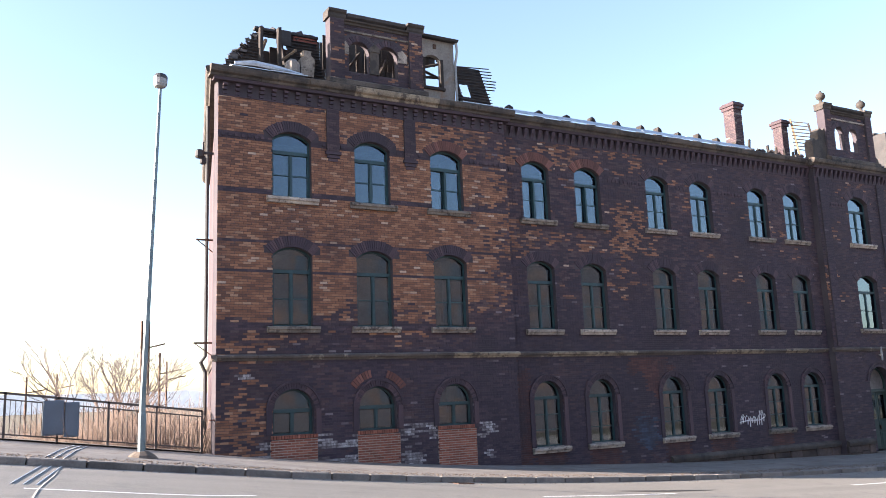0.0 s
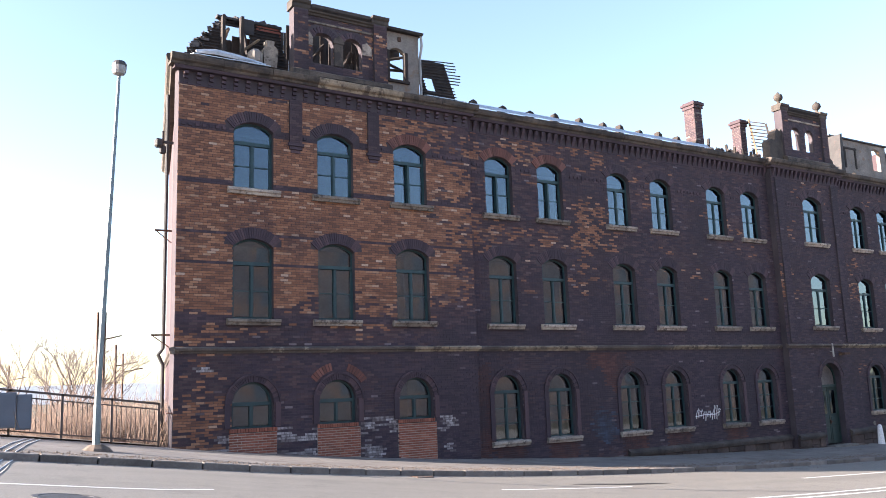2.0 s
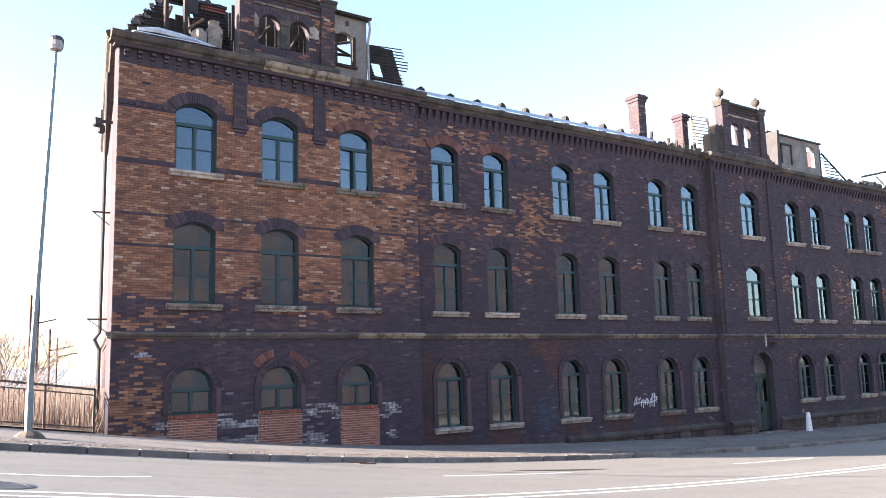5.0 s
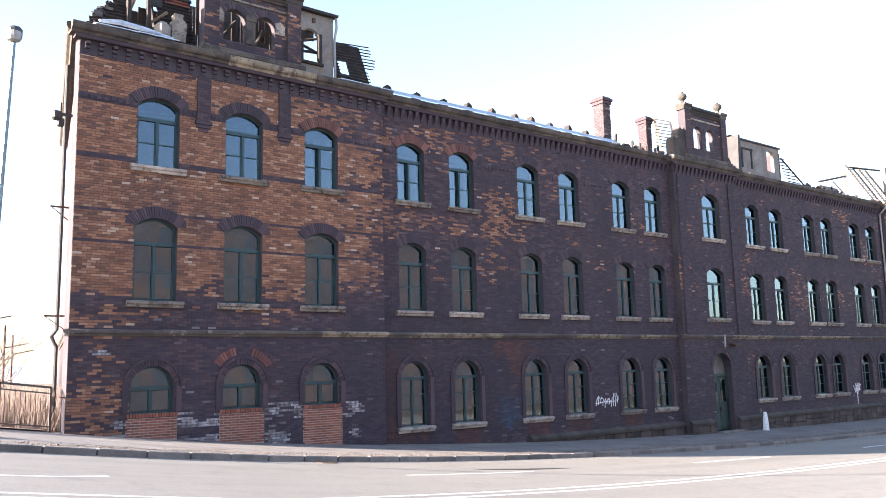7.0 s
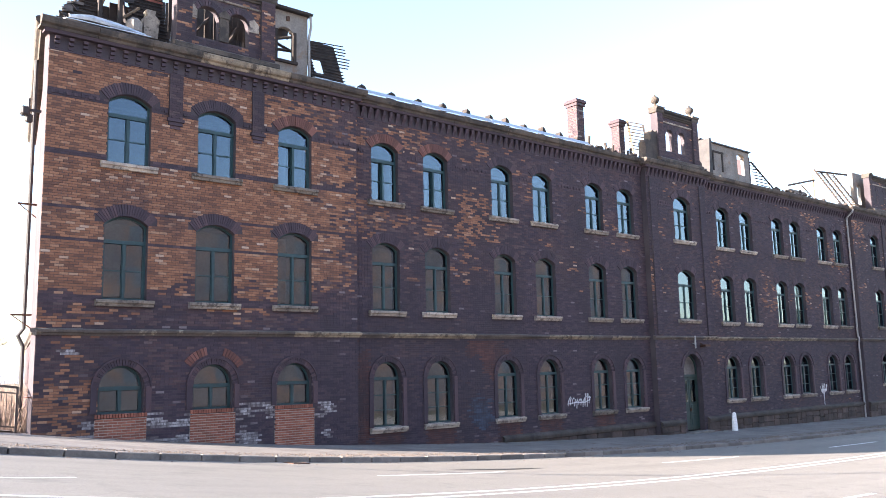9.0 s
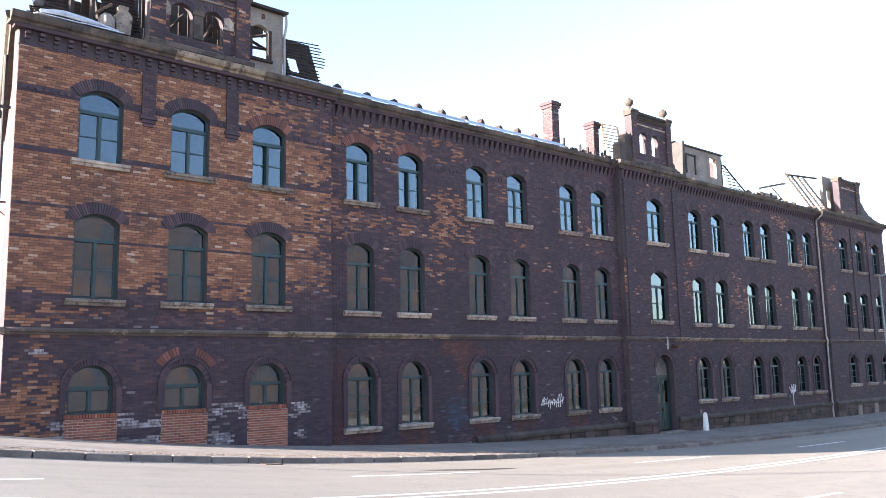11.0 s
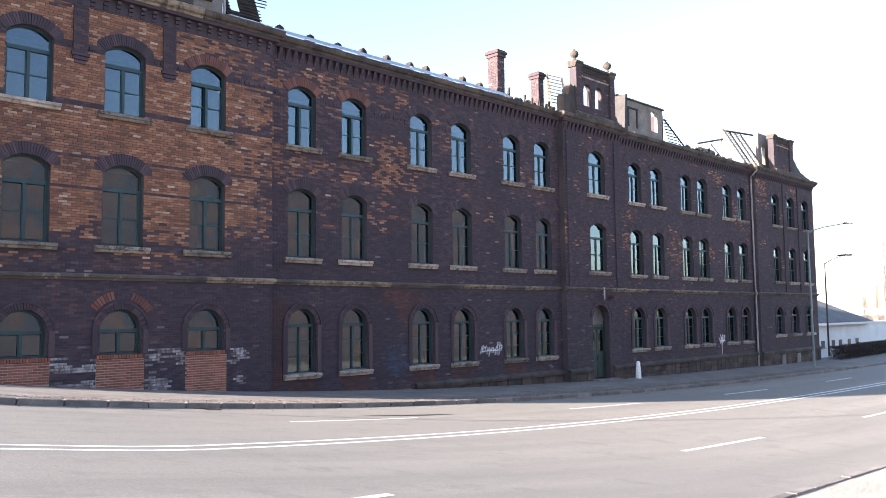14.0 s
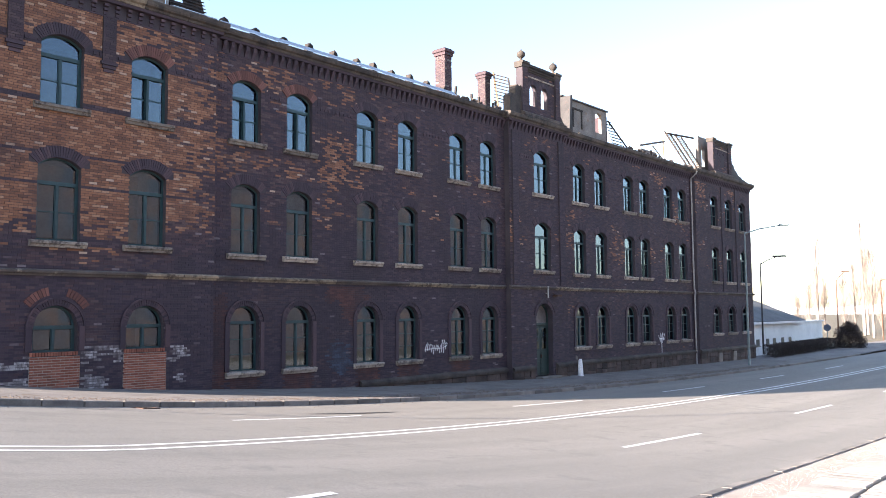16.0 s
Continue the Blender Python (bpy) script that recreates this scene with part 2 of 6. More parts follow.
# ---- mesh helpers ----
class Shape:
    """Collects vertices and faces for one mesh."""

    def __init__(self):
        self.v, self.f, self.mi = [], [], []

    def add(self, verts, faces, mi=0):
        o = len(self.v)
        self.v.extend(verts)
        self.f.extend([tuple(i + o for i in f) for f in faces])
        self.mi.extend([mi] * len(faces))
        return self

    def box(self, x0, x1, y0, y1, z0, z1, mi=0, m=None, c=0.0):
        if c:
            return self.chamfer(x0, x1, y0, y1, z0, z1, c, mi, m)
        vs = [(x, y, z) for z in (z0, z1) for y in (y0, y1) for x in (x0, x1)]
        if m:
            vs = [tuple(m @ Vector(p)) for p in vs]
        return self.add(vs, [(0, 2, 3, 1), (4, 5, 7, 6), (0, 1, 5, 4), (2, 6, 7, 3), (0, 4, 6, 2), (1, 3, 7, 5)], mi)

    def chamfer(self, x0, x1, y0, y1, z0, z1, c, mi=0, m=None):
        bm = bmesh.new()
        bmesh.ops.create_cube(bm, size=1)
        for p in bm.verts:
            p.co = Vector(((x0 + x1) / 2 + p.co.x * (x1 - x0), (y0 + y1) / 2 + p.co.y * (y1 - y0), (z0 + z1) / 2 + p.co.z * (z1 - z0)))
        bmesh.ops.bevel(bm, geom=bm.edges[:], offset=c, segments=1, affect="EDGES")
        vs = [tuple(m @ p.co) if m else tuple(p.co) for p in bm.verts]
        bm.verts.index_update()
        fs = [tuple(p.index for p in f.verts) for f in bm.faces]
        bm.free()
        return self.add(vs, fs, mi)

    def extrude(self, profile, x0, x1, mi=0, m=None):
        """A closed (y, z) profile carried from x0 to x1."""
        k = len(profile)
        vs = [(x0, y, z) for y, z in profile] + [(x1, y, z) for y, z in profile]
        if m:
            vs = [tuple(m @ Vector(p)) for p in vs]
        fs = [(i, (i + 1) % k, k + (i + 1) % k, k + i) for i in range(k)] + [tuple(range(k))[::-1], tuple(range(k, 2 * k))]
        return self.add(vs, fs, mi)

    def prism(self, outline, y0, y1, mi=0):
        """A closed (x, z) outline carried from y0 to y1."""
        k = len(outline)
        vs = [(x, y0, z) for x, z in outline] + [(x, y1, z) for x, z in outline]
        fs = [(i, k + i, k + (i + 1) % k, (i + 1) % k) for i in range(k)] + [tuple(range(k)), tuple(range(k, 2 * k))[::-1]]
        return self.add(vs, fs, mi)

    def tube(self, pts, radii, sides=6, mi=0):
        base = len(self.v)
        pts = [Vector(p) for p in pts]
        for i, p in enumerate(pts):
            d = (pts[min(i + 1, len(pts) - 1)] - pts[max(i - 1, 0)]).normalized()
            a = d.cross(Vector((0.31, 0.95, 0.05))).normalized()
            b = d.cross(a)
            r = radii[i] if isinstance(radii, (list, tuple)) else radii
            for s in range(sides):
                q = p + (a * math.cos(2 * math.pi * s / sides) + b * math.sin(2 * math.pi * s / sides)) * r
                self.v.append(tuple(q))
        for i in range(len(pts) - 1):
            for s in range(sides):
                t = (s + 1) % sides
                self.f.append((base + i * sides + s, base + i * sides + t, base + (i + 1) * sides + t, base + (i + 1) * sides + s))
                self.mi.append(mi)
        self.f.append(tuple(base + s for s in range(sides))[::-1])
        e = base + (len(pts) - 1) * sides
        self.f.append(tuple(e + s for s in range(sides)))
        self.mi += [mi, mi]
        return self

    def lathe(self, profile, cx, cy, sides=12, mi=0):
        """(radius, z) profile turned round a vertical axis."""
        vs = [(cx + r * math.cos(2 * math.pi * s / sides), cy + r * math.sin(2 * math.pi * s / sides), z) for r, z in profile for s in range(sides)]
        fs = [(i * sides + s, i * sides + (s + 1) % sides, (i + 1) * sides + (s + 1) % sides, (i + 1) * sides + s) for i in range(len(profile) - 1) for s in range(sides)]
        k = (len(profile) - 1) * sides
        fs += [tuple(range(sides))[::-1], tuple(range(k, k + sides))]
        return self.add(vs, fs, mi)

    def mesh(self, name, *mats):
        me = bpy.data.meshes.new(name)
        me.from_pydata(self.v, [], self.f)
        for m in mats:
            me.materials.append(m)
        if len(mats) > 1:
            me.polygons.foreach_set("material_index", self.mi)
        me.update()
        return me


def part(name, shape, mats, parent=None, label="", smooth=False):
    """One mesh object, under a thing or a part when a parent is given."""
    me = shape if isinstance(shape, bpy.types.Mesh) else shape.mesh(name, *(mats if isinstance(mats, (list, tuple)) else [mats]))
    if smooth:
        me.polygons.foreach_set("use_smooth", [True] * len(me.polygons))
    ob = new(name, me)
    if parent:
        ob.parent = parent
    return tagged(ob, label)


def thing(name, label, category, group="", kind="", at=(0, 0, 0)):
    ob = new(name)
    ob.location = at
    ob.empty_display_size = 0.2
    return tagged(ob, label, category, group, kind)


rng = random.Random(7)


# ---- the lie of the land: the street falls to the right ----
def lie(x):
    return -2.35 * (1 - math.exp(-x / 17.5)) if x >= 0 else -0.134 * x if x > -40 else 5.36


def land(x, y):
    return lie(x) - 0.02 * max(0.0, -y - 4) - 0.1 * max(0.0, -y - 19.5) * min(1.0, max(0.0, (3 - x) / 6))


def kerb_line(x):
    return -5.0 - 1.9 * math.exp(-x / 8) if x >= 0 else -6.9 + 0.1 * x


def double_line(x):
    return -9.9 - 3.7 * math.exp(-x / 11) if x >= 0 else -13.6 + 0.33 * x * math.exp(x / 1.5)


def far_lane(x):
    return -7.5 - 2.9 * math.exp(-max(x, -3) / 9)


def near_lane(x):
    return -14.2 - 3.3 * math.exp(-max(x, -6) / 11)


def near_kerb(x):
    return -18.2 - 2.2 * math.exp(-x / 9.5) if x > -8 else -23.3 + 0.4 * (x + 8)


# ---- road, pavements, ground ----
def strip(xs, a, b, lift_a, lift_b=None, n=4):
    """A draped sheet between two lines a(x) and b(x)."""
    s = Shape()
    for x in xs:
        for k in range(n + 1):
            y = a(x) + (b(x) - a(x)) * k / n
            s.v.append((x, y, land(x, y) + lift_a))
    for i in range(len(xs) - 1):
        for k in range(n):
            o = i * (n + 1) + k
            s.f.append((o, o + 1, o + n + 2, o + n + 1))
            s.mi.append(0)
    return s


def steps(a, b, d):
    n = max(1, round((b - a) / d))
    return [a + (b - a) * i / n for i in range(n + 1)]


XS = [-60, -45, -30] + steps(-20, 70, 1.0) + steps(75, 400, 25)
g = Shape()
rings = [-3000, -600, -200, -90, -60, -40, -25, -12, -6, -3, 0, 3, 6, 10, 16, 24, 36, 48, 60, 75, 95, 130, 200, 600, 3000]
for y in rings:
    for x in rings:
        near = max(abs(x), abs(y)) < 150
        z = -2.75 + (0.18 * noise.noise((x * 0.13, y * 0.13, 0)) if near else 0)
        if y < -30:
            z = min(-2.75, z)
        g.v.append((x, y, z))
k = len(rings)
for j in range(k - 1):
    for i in range(k - 1):
        g.f.append((j * k + i, j * k + i + 1, (j + 1) * k + i + 1, (j + 1) * k + i))
        g.mi.append(0)
ground = tagged(part("ground", g, M_SOIL), "dry grassy ground reaching to the horizon", "ground", kind="structure")

road = tagged(part("road", strip(XS, near_kerb, kerb_line, 0.0, n=24), M_ASPHALT), "grey asphalt four-lane road falling down a slope", "road", kind="structure")
pavement = tagged(part("pavement", strip(XS, lambda x: kerb_line(x) + 0.14, lambda x: 0.9, 0.115, n=10), M_PAVE), "worn asphalt pavement with grit along the wall", "pavement", kind="structure")
near_pavement = tagged(part("pavement", strip(XS, lambda x: -38.0, lambda x: near_kerb(x) - 0.08, 0.11, n=12), M_MORTAR_PALE), "pale slab pavement on the near side of the road", "pavement", kind="structure")

# kerb stones, one by one
kerb = tagged(part("kerb", strip([x for x in XS if -20 <= x <= 75], lambda x: kerb_line(x) + 0.02, lambda x: kerb_line(x) + 0.16, 0.09, n=1), M_KERB), "row of worn stone kerbs", "kerb", kind="structure")
kerb_mesh = Shape().chamfer(-0.49, 0.49, 0.0, 0.16, -0.22, 0.13, 0.018).mesh("kerb_stone", M_KERB)


def lay_kerb(line, x0, x1, flip, name):
    x = x0
    while x < x1:
        dx = 1.0 / math.hypot(1, line(x + 1) - line(x))
        y0, y1 = line(x), line(x + dx)
        ob = part("kerb_stone", kerb_mesh, None, kerb)
        xm, ym = x + dx / 2, (y0 + y1) / 2
        tilt = math.atan2(land(x + dx, y1) - land(x, y0), 1.0)
        ob.matrix_local = Matrix.Translation((xm, ym - (0.16 if flip else 0), land(xm, ym) + rng.uniform(-0.006, 0.006))) @ Matrix.Rotation(math.atan2(y1 - y0, dx) + rng.uniform(-0.008, 0.008), 4, "Z") @ Matrix.Rotation(-tilt, 4, "Y")
        x += dx


lay_kerb(kerb_line, -9.0, 70.0, False, "far")
lay_kerb(near_kerb, -12.0, 34.0, True, "near")


def road_mark(name, label, x0, x1, line, offset, width, mat=None, lift=0.004):
    """A line of paint lying on the road."""
    xs = steps(x0, x1, 0.8)
    s = strip(xs, lambda x: line(x) + offset - width / 2, lambda x: line(x) + offset + width / 2, lift, n=1)
    return tagged(part(name, s, mat or M_PAINT), label, "road marking", "painted lane lines", "structure")


for off in (-0.2, 0.2):
    road_mark("solid_line", "worn white double centre line on asphalt", -12, 120, double_line, off, 0.13)
for x0, x1 in ((-5.2, -2.0), (4.65, 9.0), (16.4, 21.0), (28, 32.5), (40, 44), (52, 56)):
    road_mark("lane_dash", "worn white lane dash on asphalt", x0, x1, far_lane, 0, 0.12)
for x0, x1 in ((-12, -9.5), (-2.8, 0.1), (9.7, 14.6), (23.5, 28.2), (37, 41.5), (50, 54)):
    road_mark("lane_dash", "worn white lane dash on asphalt", x0, x1, near_lane, 0, 0.13)
# manhole, drain and a sealed crack
mh = thing("manhole_cover", "round cast-iron manhole cover in the road", "manhole cover", at=(-4.26, -12.9, land(-4.26, -12.9)))
mh.rotation_euler = (0.02, 0.133, 0)
part("ring", Shape().lathe([(0.40, -0.02), (0.40, 0.006), (0.33, 0.008), (0.33, -0.02)], 0, 0, 20), M_DARKSTEEL, mh)
part("lid", Shape().lathe([(0.325, -0.02), (0.325, 0.004), (0.02, 0.005)], 0, 0, 20), M_DARKSTEEL, mh)
dr = thing("drain_grate", "dark iron drain grate by the kerb", "drain grate", at=(4.3, kerb_line(4.3) - 0.28, land(4.3, -6.3)))
dr.rotation_euler = (0, 0.09, 0.2)
part("rim", Shape().box(-0.25, 0.25, -0.2, -0.16, -0.02, 0.012).box(-0.25, 0.25, 0.16, 0.2, -0.02, 0.012).box(-0.25, -0.21, -0.16, 0.16, -0.02, 0.012).box(0.21, 0.25, -0.16, 0.16, -0.02, 0.012), M_RUST, dr)
for i in range(7):
    part("grate_bar", Shape().box(-0.18 + 0.06 * i - 0.012, -0.18 + 0.06 * i + 0.012, -0.16, 0.16, -0.02, 0.008), M_DARKSTEEL, dr)
ck = Shape()
for i in range(15):
    u = i / 14
    x, y = -4.5 - 0.75 * u + 0.03 * math.sin(7 * u), -7.5 - 6.1 * u
    for q in (-0.014, 0.014):
        ck.v.append((x + q, y, land(x, y) + 0.004))
ck.f = [(2 * i, 2 * i + 1, 2 * i + 3, 2 * i + 2) for i in range(14)]
ck.mi = [0] * 14
tagged(part("sealed_crack", ck, M_SLAB), "pale sealed crack across the asphalt", "crack", kind="structure")
# dark smear on the far lane
sm = Shape()
for i in range(13):
    u = i / 12
    x, w = 7.6 + 3.4 * u, 0.15 * math.sin(math.pi * u) ** 0.6 + 0.01
    for q in (-w, w * 0.6):
        y = -7.95 + 0.02 * math.sin(9 * u) + q
        sm.v.append((x, y, land(x, y) + 0.005))
sm.f = [(2 * i, 2 * i + 2, 2 * i + 3, 2 * i + 1) for i in range(12)]
sm.mi = [0] * 12
tagged(part("tar_patch", sm, M_SMEAR), "black smear on the road", "tar patch", kind="structure")

# ---- the long brick building ----
FRONT, BACK = -0.15, 0.15          # front plane of the projecting and of the recessed bays
SECTIONS = {"a": (0.0, 10.23, FRONT), "b": (10.23, 27.15, BACK), "c": (27.15, 32.32, FRONT), "d": (32.32, 49.24, BACK), "e": (49.24, 59.6, FRONT)}
FOOT, TOP = -3.0, 11.28
THICK = 0.5
building = thing("factory_building", "long derelict three-storey brick factory with a burnt-out roof", "building")


class Opening:
    def __init__(self, x, w, z0, spring, crown, floor):
        self.x0, self.x1, self.z0, self.spring, self.crown, self.floor = x, x + w, z0, spring, crown, floor
        self.a, self.h = w / 2, crown - spring
        self.cx = x + w / 2
        self.r = (self.a ** 2 + self.h ** 2) / (2 * self.h)
        self.cz = crown - self.r
        self.ring = 0.34 if floor else 0.17

    def top(self, x, grow=0.0):
        d = min(abs(x - self.cx), self.r + grow)
        return self.cz + math.sqrt((self.r + grow) ** 2 - d * d)

    def outline(self, n=14, inset=0.0):
        """From the lower left corner round the arch to the lower right one."""
        a = self.a - inset
        pts = [(self.cx - a, self.z0 + inset)]
        for i in range(n + 1):
            x = self.cx - a + 2 * a * i / n
            d = x - self.cx
            pts.append((x, self.cz + math.sqrt(max(0.0, (self.r - inset) ** 2 - d * d))))
        pts.append((self.cx + a, self.z0 + inset))
        return pts


A_X, B_X = (1.66, 4.38, 7.16), (11.10, 13.52, 17.08, 19.50, 22.93, 25.22)
D_X, E_X = (33.61, 35.95, 39.42, 41.51, 44.93, 47.08), (51.85, 54.55, 57.3)
openings = {k: [] for k in SECTIONS}
for x in A_X:
    openings["a"] += [Opening(x, 1.26, 0.53, 1.25, 1.86, 0), Opening(x, 1.26, 3.72, 5.88, 6.14, 1), Opening(x, 1.26, 7.68, 9.52, 9.78, 2)]
for key, cols, w, base in (("b", B_X, 1.22, -0.42), ("d", D_X, 1.27, -0.36), ("e", E_X, 1.3, -0.05)):
    for x in cols:
        openings[key] += [Opening(x, w, base, 1.29, 1.86, 0), Opening(x, w, 3.68, 5.90, 6.16, 1), Opening(x, w, 7.70, 9.63, 9.90, 2)]
DOOR = Opening(29.32, 1.5, -1.72, 1.36, 2.0, 0)
openings["c"] += [DOOR, Opening(29.32, 1.46, 3.72, 5.90, 6.2, 1), Opening(29.32, 1.46, 7.70, 9.64, 9.96, 2)]


def wall_shape(x0, x1, y, ops, z0=FOOT, z1=TOP, thick=THICK):
    """A thick wall with arched openings going through it."""
    s = Shape()
    cols = sorted({(o.x0, o.x1) for o in ops})
    groups = []
    for c in cols:
        if groups and c[0] < groups[-1][1]:
            groups[-1] = (groups[-1][0], max(c[1], groups[-1][1]))
        else:
            groups.append(c)

    def quad(xa, xb, za0, zb0, za1, zb1):
        for yy, flip in ((y, False), (y + thick, True)):
            v = [(xa, yy, za0), (xb, yy, zb0), (xb, yy, zb1), (xa, yy, za1)]
            s.add(v[::-1] if flip else v, [(0, 1, 2, 3)])

    x = x0
    for ga, gb in groups:
        quad(x, ga, z0, z0, z1, z1)
        stack = sorted([o for o in ops if ga <= o.x0 and o.x1 <= gb], key=lambda o: o.z0)
        n = 14
        for i in range(n):
            xa, xb = ga + (gb - ga) * i / n, ga + (gb - ga) * (i + 1) / n
            fa = fb = z0
            for o in stack:
                if xb <= o.x0 + 1e-6 or xa >= o.x1 - 1e-6:
                    continue
                quad(xa, xb, fa, fb, o.z0, o.z0)
                fa, fb = o.top(max(xa, o.x0)), o.top(min(xb, o.x1))
            quad(xa, xb, fa, fb, z1, z1)
        for o in stack:
            p = o.outline()
            for (ax, az), (bx, bz) in zip(p, p[1:] + p[:1]):
                s.add([(ax, y, az), (bx, y, bz), (bx, y + thick, bz), (ax, y + thick, az)], [(3, 2, 1, 0)])
        x = gb
    quad(x, x1, z0, z0, z1, z1)
    s.add([(x0, y, z0), (x0, y + thick, z0), (x0, y + thick, z1), (x0, y, z1)], [(0, 3, 2, 1)])
    s.add([(x1, y, z0), (x1, y + thick, z0), (x1, y + thick, z1), (x1, y, z1)], [(0, 1, 2, 3)])
    s.add([(x0, y, z1), (x1, y, z1), (x1, y + thick, z1), (x0, y + thick, z1)], [(0, 1, 2, 3)])
    return s


walls = {}
for key, (x0, x1, y) in SECTIONS.items():
    # the c door column is a little wider than the windows above it; same left edge keeps the strips simple
    walls[key] = part("wall", wall_shape(x0, x1, y, openings[key]), M_MORTAR, building, "thick brick front wall blackened by soot")

# side wall towards the railway, running back at a slight skew
SKEW = 0.215
side = Shape()
for a, b in (((0.0, FRONT), (0.0 + SKEW * 13, 13.0)),):
    side.add([(a[0] + 0.003, a[1] + 0.004, FOOT), (b[0], b[1], FOOT), (b[0], b[1], TOP), (a[0] + 0.003, a[1] + 0.004, TOP),
              (a[0] + 0.5, a[1] + 0.5, FOOT), (b[0] + 0.5, b[1], FOOT), (b[0] + 0.5, b[1], TOP), (a[0] + 0.5, a[1] + 0.5, TOP)],
             [(0, 3, 2, 1), (4, 5, 6, 7), (3, 7, 6, 2), (1, 2, 6, 5)])
part("side_wall", side, M_BROWN, building, "sunlit brick side wall")
part("rear_wall", Shape().box(2.9, 59.6, 12.5, 13.0, FOOT, TOP), M_BROWN, building)
part("end_wall", Shape().box(59.1, 59.6, FRONT + THICK, 12.5, FOOT, TOP), M_BROWN, building)
for z in (-2.2, 2.75, 6.85):
    part("floor_slab", Shape().box(2.7, 59.1, FRONT + THICK + 0.31, 12.5, z, z + 0.25), M_ROOM, building)
part("attic_slab", Shape().box(2.7, 59.1, FRONT + THICK + 0.31, 12.5, 11.0, 11.25), M_ROOM, building)
part("corridor_wall", Shape().box(1.2, 59.1, 5.2, 5.4, -1.95, 11.0), M_ROOM, building)
for x in (10.4, 27.2, 32.1, 49.3):
    part("cross_wall", Shape().box(x, x + 0.3, 0.7, 5.2, -1.95, 11.0), M_ROOM, building)


# windows -------------------------------------------------------------
def window_meshes(o, rows, transom):
    """Frame and panes of one kind of window, about the middle of its sill line."""
    t, d = 0.06, 0.06
    frame_s = Shape()
    out, inn = o.outline(14), o.outline(14, t)
    out = [(x - o.cx, z - o.z0) for x, z in out]
    inn = [(x - o.cx, z - o.z0) for x, z in inn]
    k = len(out)
    vs = [(x, 0, z) for x, z in out] + [(x, 0, z) for x, z in inn] + [(x, d, z) for x, z in out] + [(x, d, z) for x, z in inn]
    fs = []
    for i in range(k):
        j = (i + 1) % k
        fs += [(i, j, k + j, k + i), (2 * k + i, 3 * k + i, 3 * k + j, 2 * k + j), (k + i, k + j, 3 * k + j, 3 * k + i)]
    frame_s.add(vs, fs)
    w = o.a - t
    zt = transom - o.z0
    bar_list = [("transom", Shape().box(-w, w, -0.025, d, zt - 0.055, zt + 0.055)), ("mullion", Shape().box(-0.032, 0.032, -0.018, d, t, zt - 0.055))]
    for r in range(1, rows):
        z = t + (zt - 0.055 - t) * r / rows
        for sx in (-1, 1):
            bar_list.append(("glazing_bar", Shape().box(min(sx * 0.033, sx * (w - 0.001)), max(sx * 0.033, sx * (w - 0.001)), 0.004, d - 0.008, z - 0.017, z + 0.017)))
    # casement stiles
    for sx in (-1, 1):
        for xa in (0.032, w - 0.028):
            bar_list.append(("casement_stile", Shape().box(min(sx * xa, sx * (xa + 0.028)), max(sx * xa, sx * (xa + 0.028)), 0.002, d - 0.006, t, zt - 0.055)))
    panes = []
    for r in range(rows):
        za, zb = t + (zt - 0.055 - t) * r / rows, t + (zt - 0.055 - t) * (r + 1) / rows
        for sx in (-1, 1):
            panes.append((min(sx * 0.06, sx * (w - 0.028)), max(sx * 0.06, sx * (w - 0.028)), za + 0.017, zb - 0.017))
    pm = []
    for x0, x1, z0, z1 in panes:
        tilt = rng.uniform(-0.002, 0.002)
        pm.append(Shape().add([(x0, 0.03 + tilt, z0), (x1, 0.03 - tilt, z0), (x1, 0.03 - tilt, z1), (x0, 0.03 + tilt, z1)], [(0, 1, 2, 3)]).mesh("pane", M_GLASS))
    arch = [(-w, zt + 0.055)] + [(x, max(z, zt + 0.056)) for x, z in inn[1:-1]] + [(w, zt + 0.055)]
    fan = Shape().add([(x, 0.03, z) for x, z in arch], [tuple(range(len(arch)))[::-1]])
    pm.append(fan.mesh("pane", M_GLASS))
    return frame_s.mesh("window", M_FRAME), [(nm, b.mesh(nm, M_FRAME)) for nm, b in bar_list], pm


sill_meshes, window_cache = {}, {}


